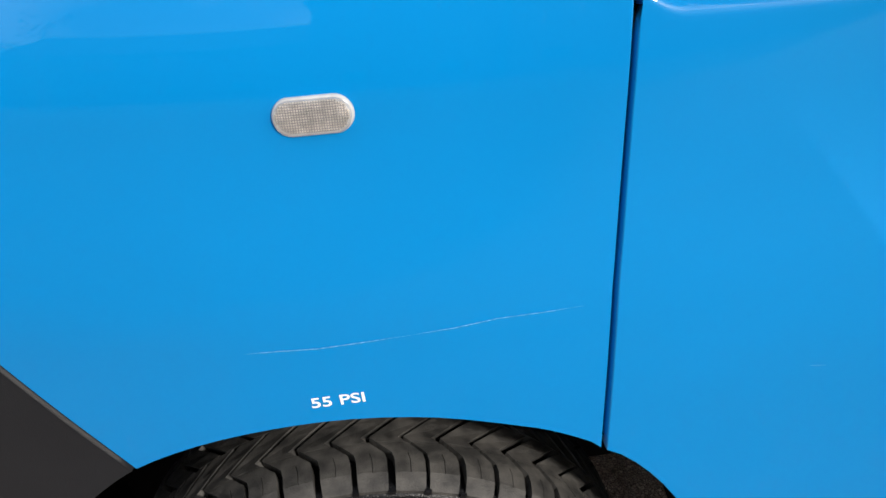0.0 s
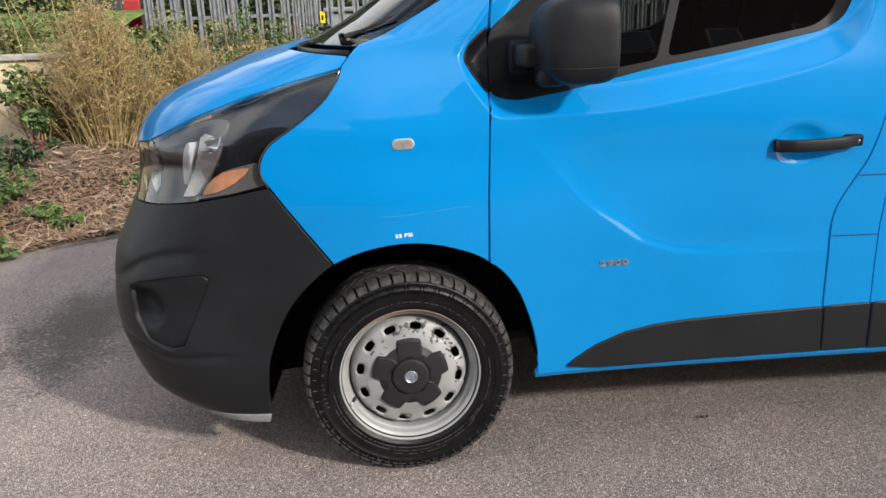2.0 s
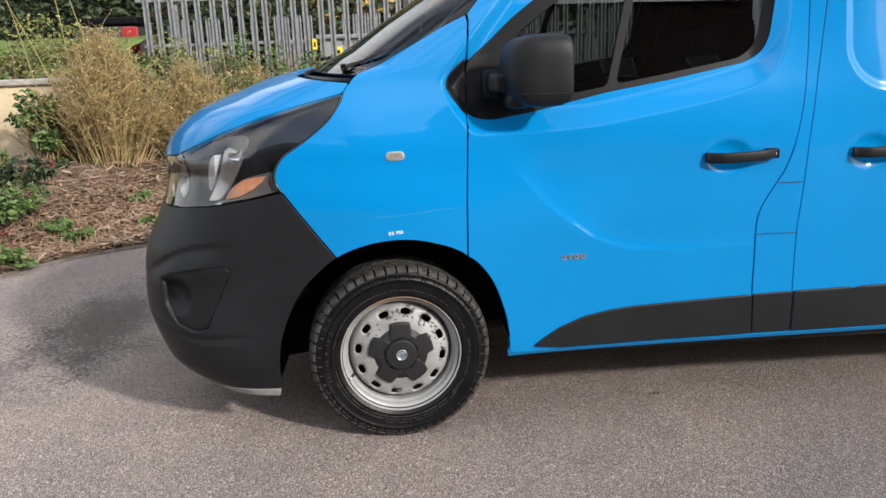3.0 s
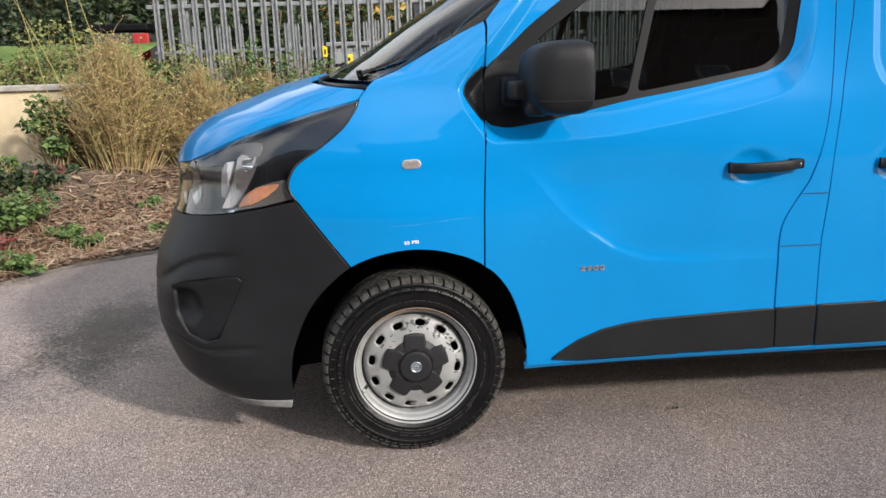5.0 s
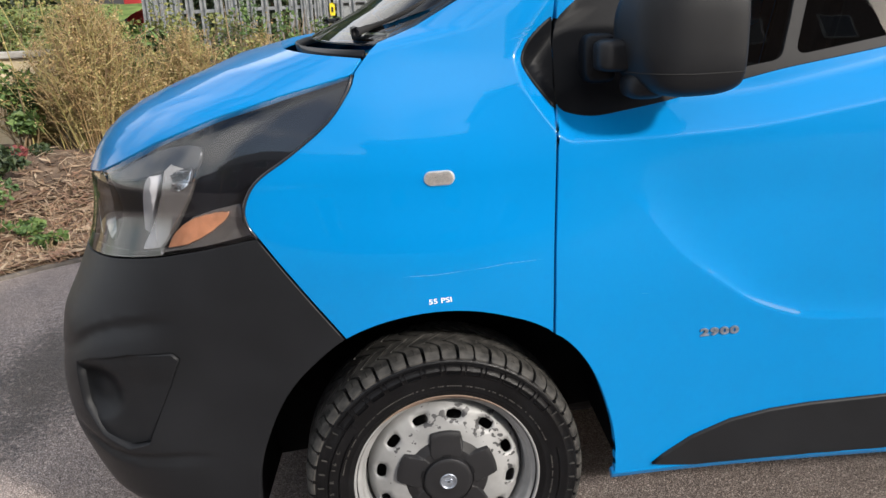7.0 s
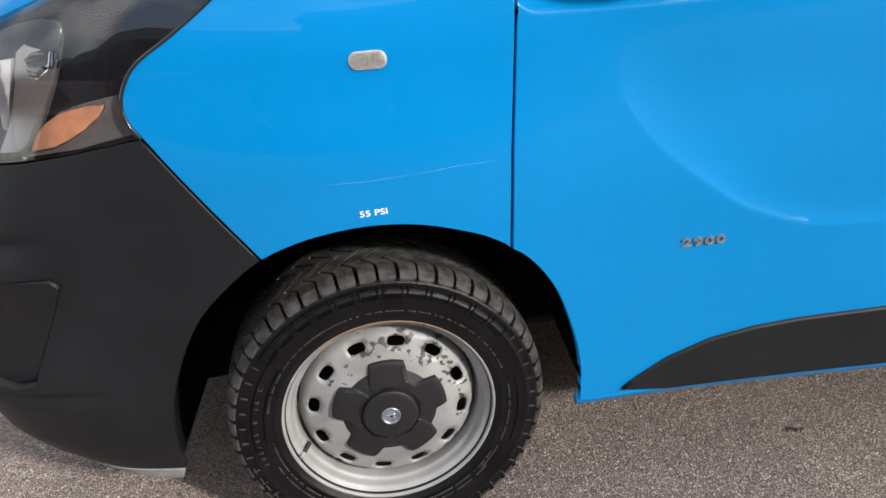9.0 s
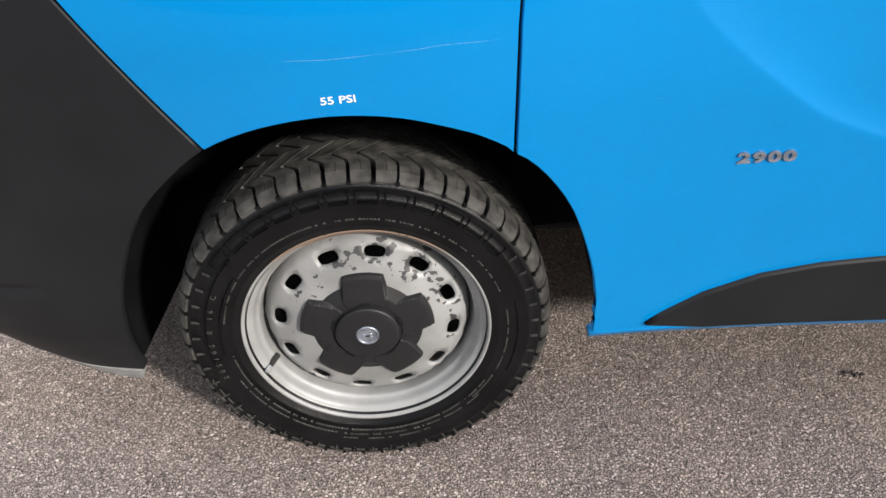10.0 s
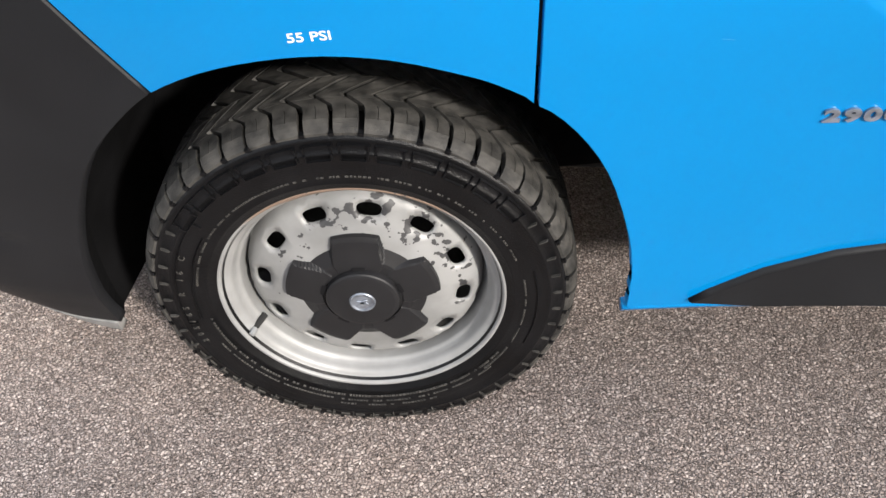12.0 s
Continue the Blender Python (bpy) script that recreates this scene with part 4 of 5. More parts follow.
# ---- headlamps: a clear lens over a dark housing with bright reflectors ----
LAMP_RING = [*reversed(LAMP_TOP), *LAMP_EDGE[1:], *LAMP_LOW[1:], ("y", .30, .872), ("y", .42, .868), ("y", .43, 1.03), ("y", .33, 1.048)]
HOUSING = material("lamp_housing", (0.006, 0.0068, 0.0100), spec=.25, rough=0.35, scale=10, vary=0.2)
REFLECT = material("lamp_reflector", (0.78, 0.78, 0.78), rough=0.12, metal=1.0, scale=12, vary=0.05)
SMOKED = material("smoked_reflector", (0.26, 0.26, 0.25), rough=0.10, metal=1.0, scale=12, vary=0.1)
SATIN = material("satin_bezel", (0.30, 0.285, 0.28), rough=0.24, metal=0.75, scale=12, vary=0.1)
for side in (1, -1):
    lamp = panel("headlamp", LAMP_RING, HOUSING, van, side=side, out=-0.045, thick=0.02, gap=0.004, step=0.03, label="large clear headlamp with dark housing and amber reflector")
    glass = panel("lens", LAMP_RING, LENS, lamp, side=side, out=-0.002, thick=0.002, gap=0.003, step=0.03, label="clear polycarbonate lens")
    glass.visible_shadow = False
    if side > 0:
        FIN = spline([(-.580, 1.089), (-.548, 1.112), (-.504, 1.124), (-.508, 1.090), (-.530, 1.028), (-.575, .963), (-.601, .929), (-.645, .923)], 3) + spline([(-.640, .934), (-.610, .985), (-.588, 1.041)], 3)
        panel("bezel_fin", FIN, SATIN, lamp, out=-.022, thick=.03, gap=0, step=.012, relief=lambda x, z: -.22 * (x + .51), label="satin grey upright bezel")
        panel("bezel_step", [(-.583, 1.078), (-.513, 1.084), (-.520, 1.062), (-.584, 1.041)], CHROME, lamp, out=-.015, thick=.02, gap=0, step=.010, edge=.004, relief=lambda x, z: .003 * math.sin(z * 330), label="chrome step")
        PEARL = spline([(-.618, 1.074), (-.590, 1.078), (-.604, 1.033), (-.629, .981), (-.642, .949)], 3) + spline([(-.654, .952), (-.656, .985), (-.650, 1.030), (-.636, 1.062)], 3)
        panel("reflector", PEARL, material("pearl_reflector", (.62, .61, .64), rough=.3, metal=.2, scale=9), lamp, out=-.014, thick=.02, gap=0, step=.010, relief=lambda x, z: -.35 * abs(x + .622), label="pale pearly reflector blade")
        AMB = spline([(-.584, .921), (-.564, .954), (-.524, .981), (-.482, .993), (-.438, .999)], 4) + spline([(-.440, .993), (-.455, .976), (-.493, .950), (-.539, .929)], 3)
        LOWB = [(-.66, .902), (-.640, .912), (-.584, .923), (-.563, .960), (-.524, .986), (-.482, .998), (-.416, 1.012), (-.412, .977), (-.395, .947), (-.50, .924)]
        panel("lower_bezel", LOWB, SATIN, lamp, out=-.018, thick=.02, gap=0.001, step=.02, label="satin grey lower bezel")
        panel("amber_reflector", AMB, AMBER, lamp, out=-.008, thick=.006, gap=0.001, step=.004, relief=lambda x, z: .0002 * math.sin((x - .55 * z) * 330), label="ribbed amber side reflector")
        BROW = spline([(-.745, 1.055), (-.68, 1.090), (-.603, 1.122), (-.54, 1.136), (-.500, 1.135)], 4) + spline([(-.494, 1.124), (-.507, 1.092), (-.560, 1.098), (-.597, 1.082), (-.660, 1.066)], 3)
        panel("brow", BROW, material("smoked_brow", (.085, .088, .098), rough=.28, metal=.3, scale=9), lamp, out=-.012, thick=.01, gap=0, step=.015, edge=.003, label="smoked grey brow inside the lens")
        panel("lens_rim", [(-.80, .884), (-.733, .890), (-.64, .901), (-.60, .905), (-.60, .912), (-.70, .906), (-.80, .900)], CHROME, lamp, out=-.006, thick=.01, gap=0, step=.02, label="bright lower rim")
        for (x, z, rx, rz) in ((-.765, .985, .045, .085), (-.835, .97, .038, .085)):
            v, f = [], []
            p0, n0 = skin_frame(s_of_x(x, z), z)
            u = Vector((0, 0, 1)).cross(n0).normalized()
            for i in range(9):
                t = i / 8
                for k in range(28):
                    a = 2 * math.pi * k / 28
                    v.append(p0 - n0 * (.010 + .030 * (1 - t * t)) + u * (rx * t * math.cos(a)) + Vector((0, 0, rz * t * math.sin(a))))
            for i in range(8):
                for k in range(28):
                    k2 = (k + 1) % 28
                    f.append((i * 28 + k, i * 28 + k2, (i + 1) * 28 + k2, (i + 1) * 28 + k))
            part("reflector", mesh("reflector", v, f), SMOKED, lamp, "smoked metal reflector bowl")

# rubber seal along the lamp's rear edge
sv, sf = [], []
tube(sv, sf, [Vector(skin(s_of_x(x, z), z)) + Vector((0, -.001, 0)) for x, z in LAMP_EDGE], [.0035] * len(LAMP_EDGE), 8)
part("lamp_seal", mesh("lamp_seal", sv, sf), GLOSS_BLACK, van)


# ---- side marker lamp ----
def capsule(name, w, h, d, dome, segs=28, rings=5):
    """A flat stadium-shaped pad, domed; local XY in the panel, Z out."""
    v, f = [], []
    ring = []
    r, e = h / 2, w / 2 - h / 2
    for k in range(segs):
        a = 2 * math.pi * k / segs
        ring.append((r * math.cos(a) + (e if math.cos(a) >= 0 else -e), r * math.sin(a)))
    v += [(x, y, 0) for x, y in ring]
    for i in range(rings + 1):
        t = i / rings
        sc = 1 - 0.16 * (1 - math.cos(t * math.pi / 2)) if i < rings else 0.80
        v += [(x * sc, y * sc, d + dome * math.sin(t * math.pi / 2)) for x, y in ring]
    for i in range(rings + 1):
        for k in range(segs):
            k2 = (k + 1) % segs
            f.append((i * segs + k, i * segs + k2, (i + 1) * segs + k2, (i + 1) * segs + k))
    f.append(tuple((rings + 1) * segs + k for k in range(segs)))
    return mesh(name, v, f)


def prisms(w, h, nx, ny, z0, d):
    """Rows of tiny pyramids inside a stadium."""
    v, f = [], []
    for i in range(nx):
        for j in range(ny):
            cx, cy = (i + .5) * w / nx - w / 2, (j + .5) * h / ny - h / 2
            if math.hypot(max(abs(cx) - (w - h) / 2, 0), cy) > h / 2 - .0005:
                continue
            b, ex, ey = len(v), w / nx * .48, h / ny * .48
            v += [(cx - ex, cy - ey, z0), (cx + ex, cy - ey, z0), (cx + ex, cy + ey, z0), (cx - ex, cy + ey, z0), (cx, cy, z0 + d)]
            f += [(b, b + 1, b + 4), (b + 1, b + 2, b + 4), (b + 2, b + 3, b + 4), (b + 3, b, b + 4)]
    return mesh("prism_plate", v, f, smooth_on=False)


marker = new("side_marker")
marker.parent = van
marker["label"] = "clear oval side repeater lamp"
marker.matrix_basis = on_skin(.0115, 1.0505, -.0035, 1)
part("marker_body", capsule("marker_body", .065, .0315, .0035, .004), material("marker_grey", (.38, .385, .39), rough=.25, scale=80), marker)
part("prism_plate", prisms(.0575, .025, 28, 12, .0066, .0030), material("prism_reflector", (.68, .63, .59), rough=.28, metal=.45, scale=150, vary=.25), marker, "fine grid of reflector prisms")
mk = part("lens", capsule("lens", .061, .028, .0105, .003), LENS, marker)
mk.visible_shadow = False

# ---- writing on the van ----
psi = part("pressure_marking", text_mesh("pressure_marking", "55 PSI", .0172, .0001, .0002), WHITE, van, "white vinyl lettering reading 55 PSI")
psi.matrix_basis = on_skin(.001, .788, .0006, 4.0) @ Matrix.Diagonal((1.20, .92, 1, 1))
badge = new("model_badge")
badge.parent = van
badge["label"] = "chrome badge reading 2900"
badge.matrix_basis = on_skin(.640, .652, .002, .5)
for i, ch in enumerate("2900"):
    part("digit", text_mesh("digit", ch, .030, .0018, .0013), BADGE, badge).matrix_basis = Matrix.Translation(((i - 1.5) * .0236, 0, 0)) @ Matrix.Diagonal((1.34, .82, 1, 1))


# ---- scratches in the paint ----
def scratch(pts, w):
    v, f = [], []
    for i, (x, z) in enumerate(pts):
        p, n = skin_frame(s_of_x(x, z), z)
        e = w * (1 if 0 < i < len(pts) - 1 else .2)
        v += [p + n * .0005 + Vector((0, 0, e)), p + n * .0005 - Vector((0, 0, e))]
    for i in range(len(pts) - 1):
        f.append((2 * i, 2 * i + 1, 2 * i + 3, 2 * i + 2))
    return mesh("scratch", v, f)


PALE = material("scratched_paint", (0.07, 0.33, 0.62), rough=0.5, scale=300, vary=0.5, color2=(0.26, 0.50, 0.74))
for pts, w in (([(-.075, .846), (-.046, .847), (-.01, .847), (.03, .850), (.07, .853)], .0003), ([(.07, .853), (.11, .856), (.15, .861), (.19, .862), (.226, .864)], .00025), ([(.452, .762), (.468, .760)], .0006)):
    part("scratch", scratch(pts, w), PALE, van, "thin pale scratch in the paint")


# ---- door mirror ----
def squircle(name, c, r, p=3.2, nu=36, nv=20, shear=None):
    v, f = [], []

    def pw(t):
        return (abs(t) ** (2 / p)) * (1 if t >= 0 else -1)
    for i in range(nv + 1):
        b = -math.pi / 2 + math.pi * i / nv
        for k in range(nu):
            a = 2 * math.pi * k / nu
            q = Vector((pw(math.cos(b)) * pw(math.cos(a)), pw(math.cos(b)) * pw(math.sin(a)), pw(math.sin(b))))
            if shear:
                q = shear(q)
            v.append((c[0] + q.x * r[0], c[1] + q.y * r[1], c[2] + q.z * r[2]))
    for i in range(nv):
        for k in range(nu):
            k2 = (k + 1) % nu
            f.append((i * nu + k, i * nu + k2, (i + 1) * nu + k2, (i + 1) * nu + k))
    return mesh(name, v, f)


mirror = new("door_mirror")
mirror.parent = van
mirror["label"] = "large black plastic door mirror"


def mirror_shape(q):
    q = q.copy()
    q.x -= 0.26 * q.y
    if q.x < 0:
        q.x *= 1 - .10 * max(0, q.z) ** 2 - .16 * max(0, -q.z - .25)
    q.z *= 1 - 0.045 * (1 - q.x)
    if q.z < 0:
        q.z *= 1 - .06 * max(0, q.x)
    if q.x > .88:
        q.x = .88 + (q.x - .88) * .3
    return q


part("housing", squircle("housing", (.497, -.038, 1.318), (.112, .080, .124), 3.5, 72, 44, mirror_shape), PLASTIC, mirror)
joint = []
for a in np.linspace(0, 2 * math.pi, 65):
    c, q = math.cos(a), math.sin(a)
    p = mirror_shape(Vector((.952 * math.copysign(abs(c) ** .571, c), .952 * math.copysign(abs(q) ** .571, q), -.60)))
    joint.append((.497 + .112 * p.x, -.038 + .080 * p.y, 1.318 + .124 * p.z))
part("housing_joint", tube_mesh("housing_joint", joint, .0012, 6), DARK, mirror)
part("mirror_glass", box("mirror_glass", (.585, -.095, 1.232), (.598, .010, 1.412), .012, 3), REFLECT, mirror)
part("arm", squircle("arm", (.395, .012, 1.283), (.062, .050, .032), 5.0), PLASTIC, mirror)
part("arm_collar", squircle("arm_collar", (.352, .055, 1.276), (.036, .040, .050), 4.0), TRIM, mirror)
part("arm_pivot", squircle("arm_pivot", (.432, -.005, 1.225), (.044, .050, .030), 3.0), PLASTIC, mirror)


# ---- door handles in their dished recesses ----
def handle(x0, x1, z):
    m0 = on_skin((x0 + x1) / 2, z, 0)
    g = new("door_handle")
    g.parent = van
    g.matrix_basis = m0
    g["label"] = "black plastic pull handle"
    L = x1 - x0
    pts = [(-L / 2 + .008, 0, .006), (-L / 2 + .02, 0, .026), (-L * .25, -.001, .036), (0, .001, .040), (L * .25, .004, .038), (L / 2 - .012, .008, .028)]
    v, f = [], []
    n = len(pts)
    for i, (px, py, pz) in enumerate(pts):
        hgt = .019 if i < n - 1 else .016
        for k in range(12):
            a = 2 * math.pi * k / 12
            v.append((px, py + hgt * (abs(math.cos(a)) ** .6) * (1 if math.cos(a) > 0 else -1), pz + .008 * (abs(math.sin(a)) ** .6) * (1 if math.sin(a) > 0 else -1)))
    for i in range(n - 1):
        for k in range(12):
            k2 = (k + 1) % 12
            f.append((i * 12 + k, i * 12 + k2, (i + 1) * 12 + k2, (i + 1) * 12 + k))
    f += [tuple(range(12)), tuple((n - 1) * 12 + k for k in range(12))]
    part("grip", mesh("grip", v, f), PLASTIC, g)
    part("lock_pad", box("lock_pad", (L / 2 - .045, -.010, .002), (L / 2 + .002, .024, .034), .006, 3), TRIM, g)
    part("lock", lathe("lock", [(.0001, 0), (.007, 0), (.007, .002)], 16), CHROME, g).matrix_basis = pose(L / 2 - .018, .006, .0365, -90, 0, 0)


handle(1.112, 1.378, .992)
handle(1.660, 1.915, .988)

# ---- filler flap lines ----
for z in (.887, .697):
    x0, x1 = (1.396, 1.492) if z > .8 else (1.330, 1.478)
    v, f = [], []
    tube(v, f, [Vector(skin(s_of_x(x, z), z)) + Vector((0, -.0004, 0)) for x in np.linspace(x0, x1, 6)], [.0018] * 6, 6)
    part("flap_joint", mesh("flap_joint", v, f), DARK, van)

# ---- wipers ----
def wiper(y0, y1, z0):
    v, f = [], []
    pts = []
    for k in range(9):
        t = k / 8
        z = z0 + .012 * t
        p, n = skin_frame(s_of_y(y0 + (y1 - y0) * t, z), z)
        pts.append(p + n * (.014 - .004 * t))
    tube(v, f, pts, [.008, .007, .006, .006, .005, .005, .005, .004, .004], 6)
    g = new("wiper")
    g.parent = van
    part("wiper_arm", mesh("wiper_arm", v, f), TRIM, g)
    v, f = [], []
    tube(v, f, [p + Vector((.012, 0, -.006)) for p in pts[1:]], [.004] * 8, 4)
    part("wiper_blade", mesh("wiper_blade", v, f), DARK, g)


v, f = [], []
pts = []
for k in range(10):
    x = -.112 + .150 * k / 9
    z = lerp(x, tuple(p[0] for p in SCREEN), tuple(p[1] for p in SCREEN)) + .012
    p, n = skin_frame(s_of_x(x, z) - .045, z)
    pts.append(p + n * .012)
g = new("wiper")
g.parent = van
tube(v, f, pts, [.009, .008, .006, .005, .005, .005, .005, .005, .004, .003], 6)
part("wiper_blade", mesh("wiper_blade", v, f), DARK, g)
arm = [pts[0] + Vector((-.002, .002, 0)), pts[0] + Vector((-.015, .10, .004)), pts[0] + Vector((-.03, .24, .010))]
part("wiper_arm", tube_mesh("wiper_arm", arm, [.012, .009, .007], 6), TRIM, g)
wiper(.75, 1.30, 1.362)


# ---- cabin ----
def seat(y):
    g = new("seat")
    g.parent = van
    g["label"] = "dark cloth cab seat"
    part("cushion", box("cushion", (.95, y - .24, .78), (1.42, y + .24, .95), .05, 3), CABIN, g)
    part("backrest", box("backrest", (1.36, y - .23, .90), (1.50, y + .23, 1.48), .05, 3, Matrix.Translation((1.43, 0, .9)) @ Matrix.Rotation(radians(12), 4, "Y") @ Matrix.Translation((-1.43, 0, -.9))), CABIN, g)
    part("headrest", box("headrest", (1.53, y - .13, 1.52), (1.62, y + .13, 1.70), .03, 3), CABIN, g)


for y in (.45, .95, 1.45):
    seat(y)
part("dashboard", box("dashboard", (.02, .22, .85), (.52, 1.68, 1.22), .06, 3), CABIN, van)
part("bulkhead", box("bulkhead", (1.72, .18, .4), (1.75, 1.72, 1.90), .005), CABIN, van)
part("headlining", box("headlining", (.72, .40, 1.86), (1.75, 1.50, 1.885), .005), material("pale_lining", (.45, .45, .43), rough=.9, scale=30), van)
sw = part("steering_wheel", lathe("steering_wheel", [(.185 + .014 * math.cos(a), .014 * math.sin(a)) for a in np.linspace(0, 2 * math.pi, 9)], 40), CABIN, van)
sw.matrix_basis = pose(.66, 1.42, 1.16, 0, 0, 90) @ pose(0, 0, 0, -35, 0, 0)


# ---- ground ----
def edge_x(y):
    """Where the planting bed meets the asphalt, as y over x."""
    return lerp(y, (-9, -5, -3.4, -2.77, -2.56, -2.28, -1.94, -1.2, 0, 4, 14), (-9, -2, 1.2, 2.53, 2.86, 3.13, 3.36, 3.62, 3.85, 4.3, 5.0))


bm = bmesh.new()
bmesh.ops.create_grid(bm, x_segments=2, y_segments=2, size=400)
ground = part("ground", from_bm("ground", bm), ASPHALT, None)
tagged(ground, "worn grey-brown asphalt with coarse chippings and a dark damp stain", "asphalt", kind="structure")

BED = material("dry_soil", (0.11, 0.075, 0.052), rough=0.95, scale=5, vary=0.4, color2=(0.19, 0.132, 0.09), bump=0.8, fine_scale=60, fine=0.3)


def bed_z(x, y):
    d = y - edge_x(x)
    return 0.012 + 0.42 * smooth(0.0, 2.6, d) + 0.035 * noise.noise((x * 1.7, y * 1.7, 0)) * smooth(0, .5, d) + 0.02 * noise.noise((x * 6, y * 6, 3)) * smooth(0, .3, d)


v, f = [], []
NX, NY = 110, 50
for i in range(NX + 1):
    x = -9 + 23 * i / NX
    for j in range(NY + 1):
        d = 12.0 * (j / NY) ** 1.6
        y = edge_x(x) + d
        v.append((x, y, bed_z(x, y) if j else -0.02))
for i in range(NX):
    for j in range(NY):
        a = i * (NY + 1) + j
        f.append((a, a + NY + 1, a + NY + 2, a + 1))
bed = part("planting_bed", mesh("planting_bed", v, f), BED, None)
tagged(bed, "raised planting bed of dry soil", "flower bed", kind="structure")
v, f = [], []
xs = np.linspace(-9, 14, 140)
rnd = random.Random(2)
for x in xs:
    y, j = edge_x(x), rnd.uniform(-.012, .012)
    for dy, z in ((-.05, -.01), (-.045, .014), (-.005, .02), (.01, -.01)):
        v.append((x, y + dy + j, z + rnd.uniform(0, .006)))
for i in range(len(xs) - 1):
    for k in range(3):
        f.append((4 * i + k, 4 * i + 4 + k, 4 * i + 5 + k, 4 * i + 1 + k))
tagged(part("edging", mesh("edging", v, f), material("edging_concrete", (.115, .098, .082), rough=.9, scale=12, vary=.3, bump=.5, fine_scale=200), None), "low worn concrete edging along the bed", "edging", kind="structure")


# ---- plants ----
def leaves(verts, faces, centre, spread, count, size, rnd, droop=0.0, flat=False):
    for _ in range(count):
        while True:
            q = Vector((rnd.uniform(-1, 1), rnd.uniform(-1, 1), rnd.uniform(-1, 1)))
            if q.length < 1:
                break
        q = q * (q.length ** -0.35)
        c = Vector(centre) + Vector((q.x * spread[0], q.y * spread[1], q.z * spread[2]))
        L = size * rnd.uniform(.6, 1.3)
        d = Vector((rnd.gauss(0, 1), rnd.gauss(0, 1), rnd.gauss(0, .6) - droop)).normalized()
        if flat:
            d.z *= .25
        w = d.cross(Vector((rnd.gauss(0, 1), rnd.gauss(0, 1), rnd.gauss(0, 1)))).normalized() * (L * .32)
        n = d.cross(w).normalized() * (L * .12)
        b = len(verts)
        verts += [tuple(c - d * L * .5), tuple(c + w + n), tuple(c + d * L * .5), tuple(c - w + n)]
        faces += [(b, b + 1, b + 2), (b, b + 2, b + 3)]


def shrub(name, label, base, blobs, leaf_mat, leaf_size, count, seed, stems=12, stem_mat=None, category="shrub"):
    """A bush: stems from its base to each clump of leaves."""
    rnd = random.Random(seed)
    g = thing(name, label, category, group={"fence_shrub": "shrubs along the fence", "ground_cover": "low plants in the bed"}.get(name, ""), at=base)
    v, f = [], []
    for c, sp in blobs:
        for _ in range(max(2, stems // len(blobs))):
            tip = Vector(c) + Vector((rnd.uniform(-.7, .7) * sp[0], rnd.uniform(-.7, .7) * sp[1], rnd.uniform(-.2, .8) * sp[2]))
            s0 = Vector((rnd.uniform(-.06, .06), rnd.uniform(-.06, .06), -.08))
            mid = s0.lerp(tip, .5) + Vector((rnd.uniform(-.05, .05), rnd.uniform(-.05, .05), .05))
            tube(v, f, [s0, mid, tip], [.012, .008, .002], 4)
    tagged(part("stem_growth", mesh("stem_growth", v, f), stem_mat or TWIG, g), kind="stuff")
    v, f = [], []
    for c, sp in blobs:
        k = 5
        for _ in range(k):
            cc = Vector(c) + Vector((rnd.uniform(-.6, .6) * sp[0], rnd.uniform(-.6, .6) * sp[1], rnd.uniform(-.6, .6) * sp[2]))
            leaves(v, f, cc, [q * rnd.uniform(.35, .65) for q in sp], count // (len(blobs) * k), leaf_size, rnd)
    tagged(part("foliage", mesh("foliage", v, f, smooth_on=False), leaf_mat, g), kind="stuff")
    return g


TWIG = leaf_material("brown_twigs", (.098, .069, .039), (.215, .151, .083), (.156, .117, .058))
STRAW = leaf_material("straw_stems", (.159, .099, .047), (.374, .243, .112), (.309, .234, .085), (.252, .234, .075), (.430, .319, .169))
GREEN = leaf_material("green_leaves", (.031, .066, .018), (.075, .133, .031), (.124, .177, .044))
DEEP = leaf_material("dark_leaves", (.011, .022, .009), (.026, .048, .015), (.048, .066, .022))
OLIVE = leaf_material("olive_leaves", (.069, .095, .026), (.146, .163, .043), (.215, .205, .060))
GOLD = leaf_material("autumn_leaves", (.30, .16, .03), (.40, .26, .05), (.16, .17, .04))
RED = leaf_material("red_leaves", (.144, .034, .034), (.211, .058, .053), (.086, .029, .024))
LITTER = leaf_material("leaf_litter", (.194, .105, .065), (.338, .226, .137), (.436, .338, .234), (.274, .153, .096), (.105, .065, .044), (.387, .290, .177))


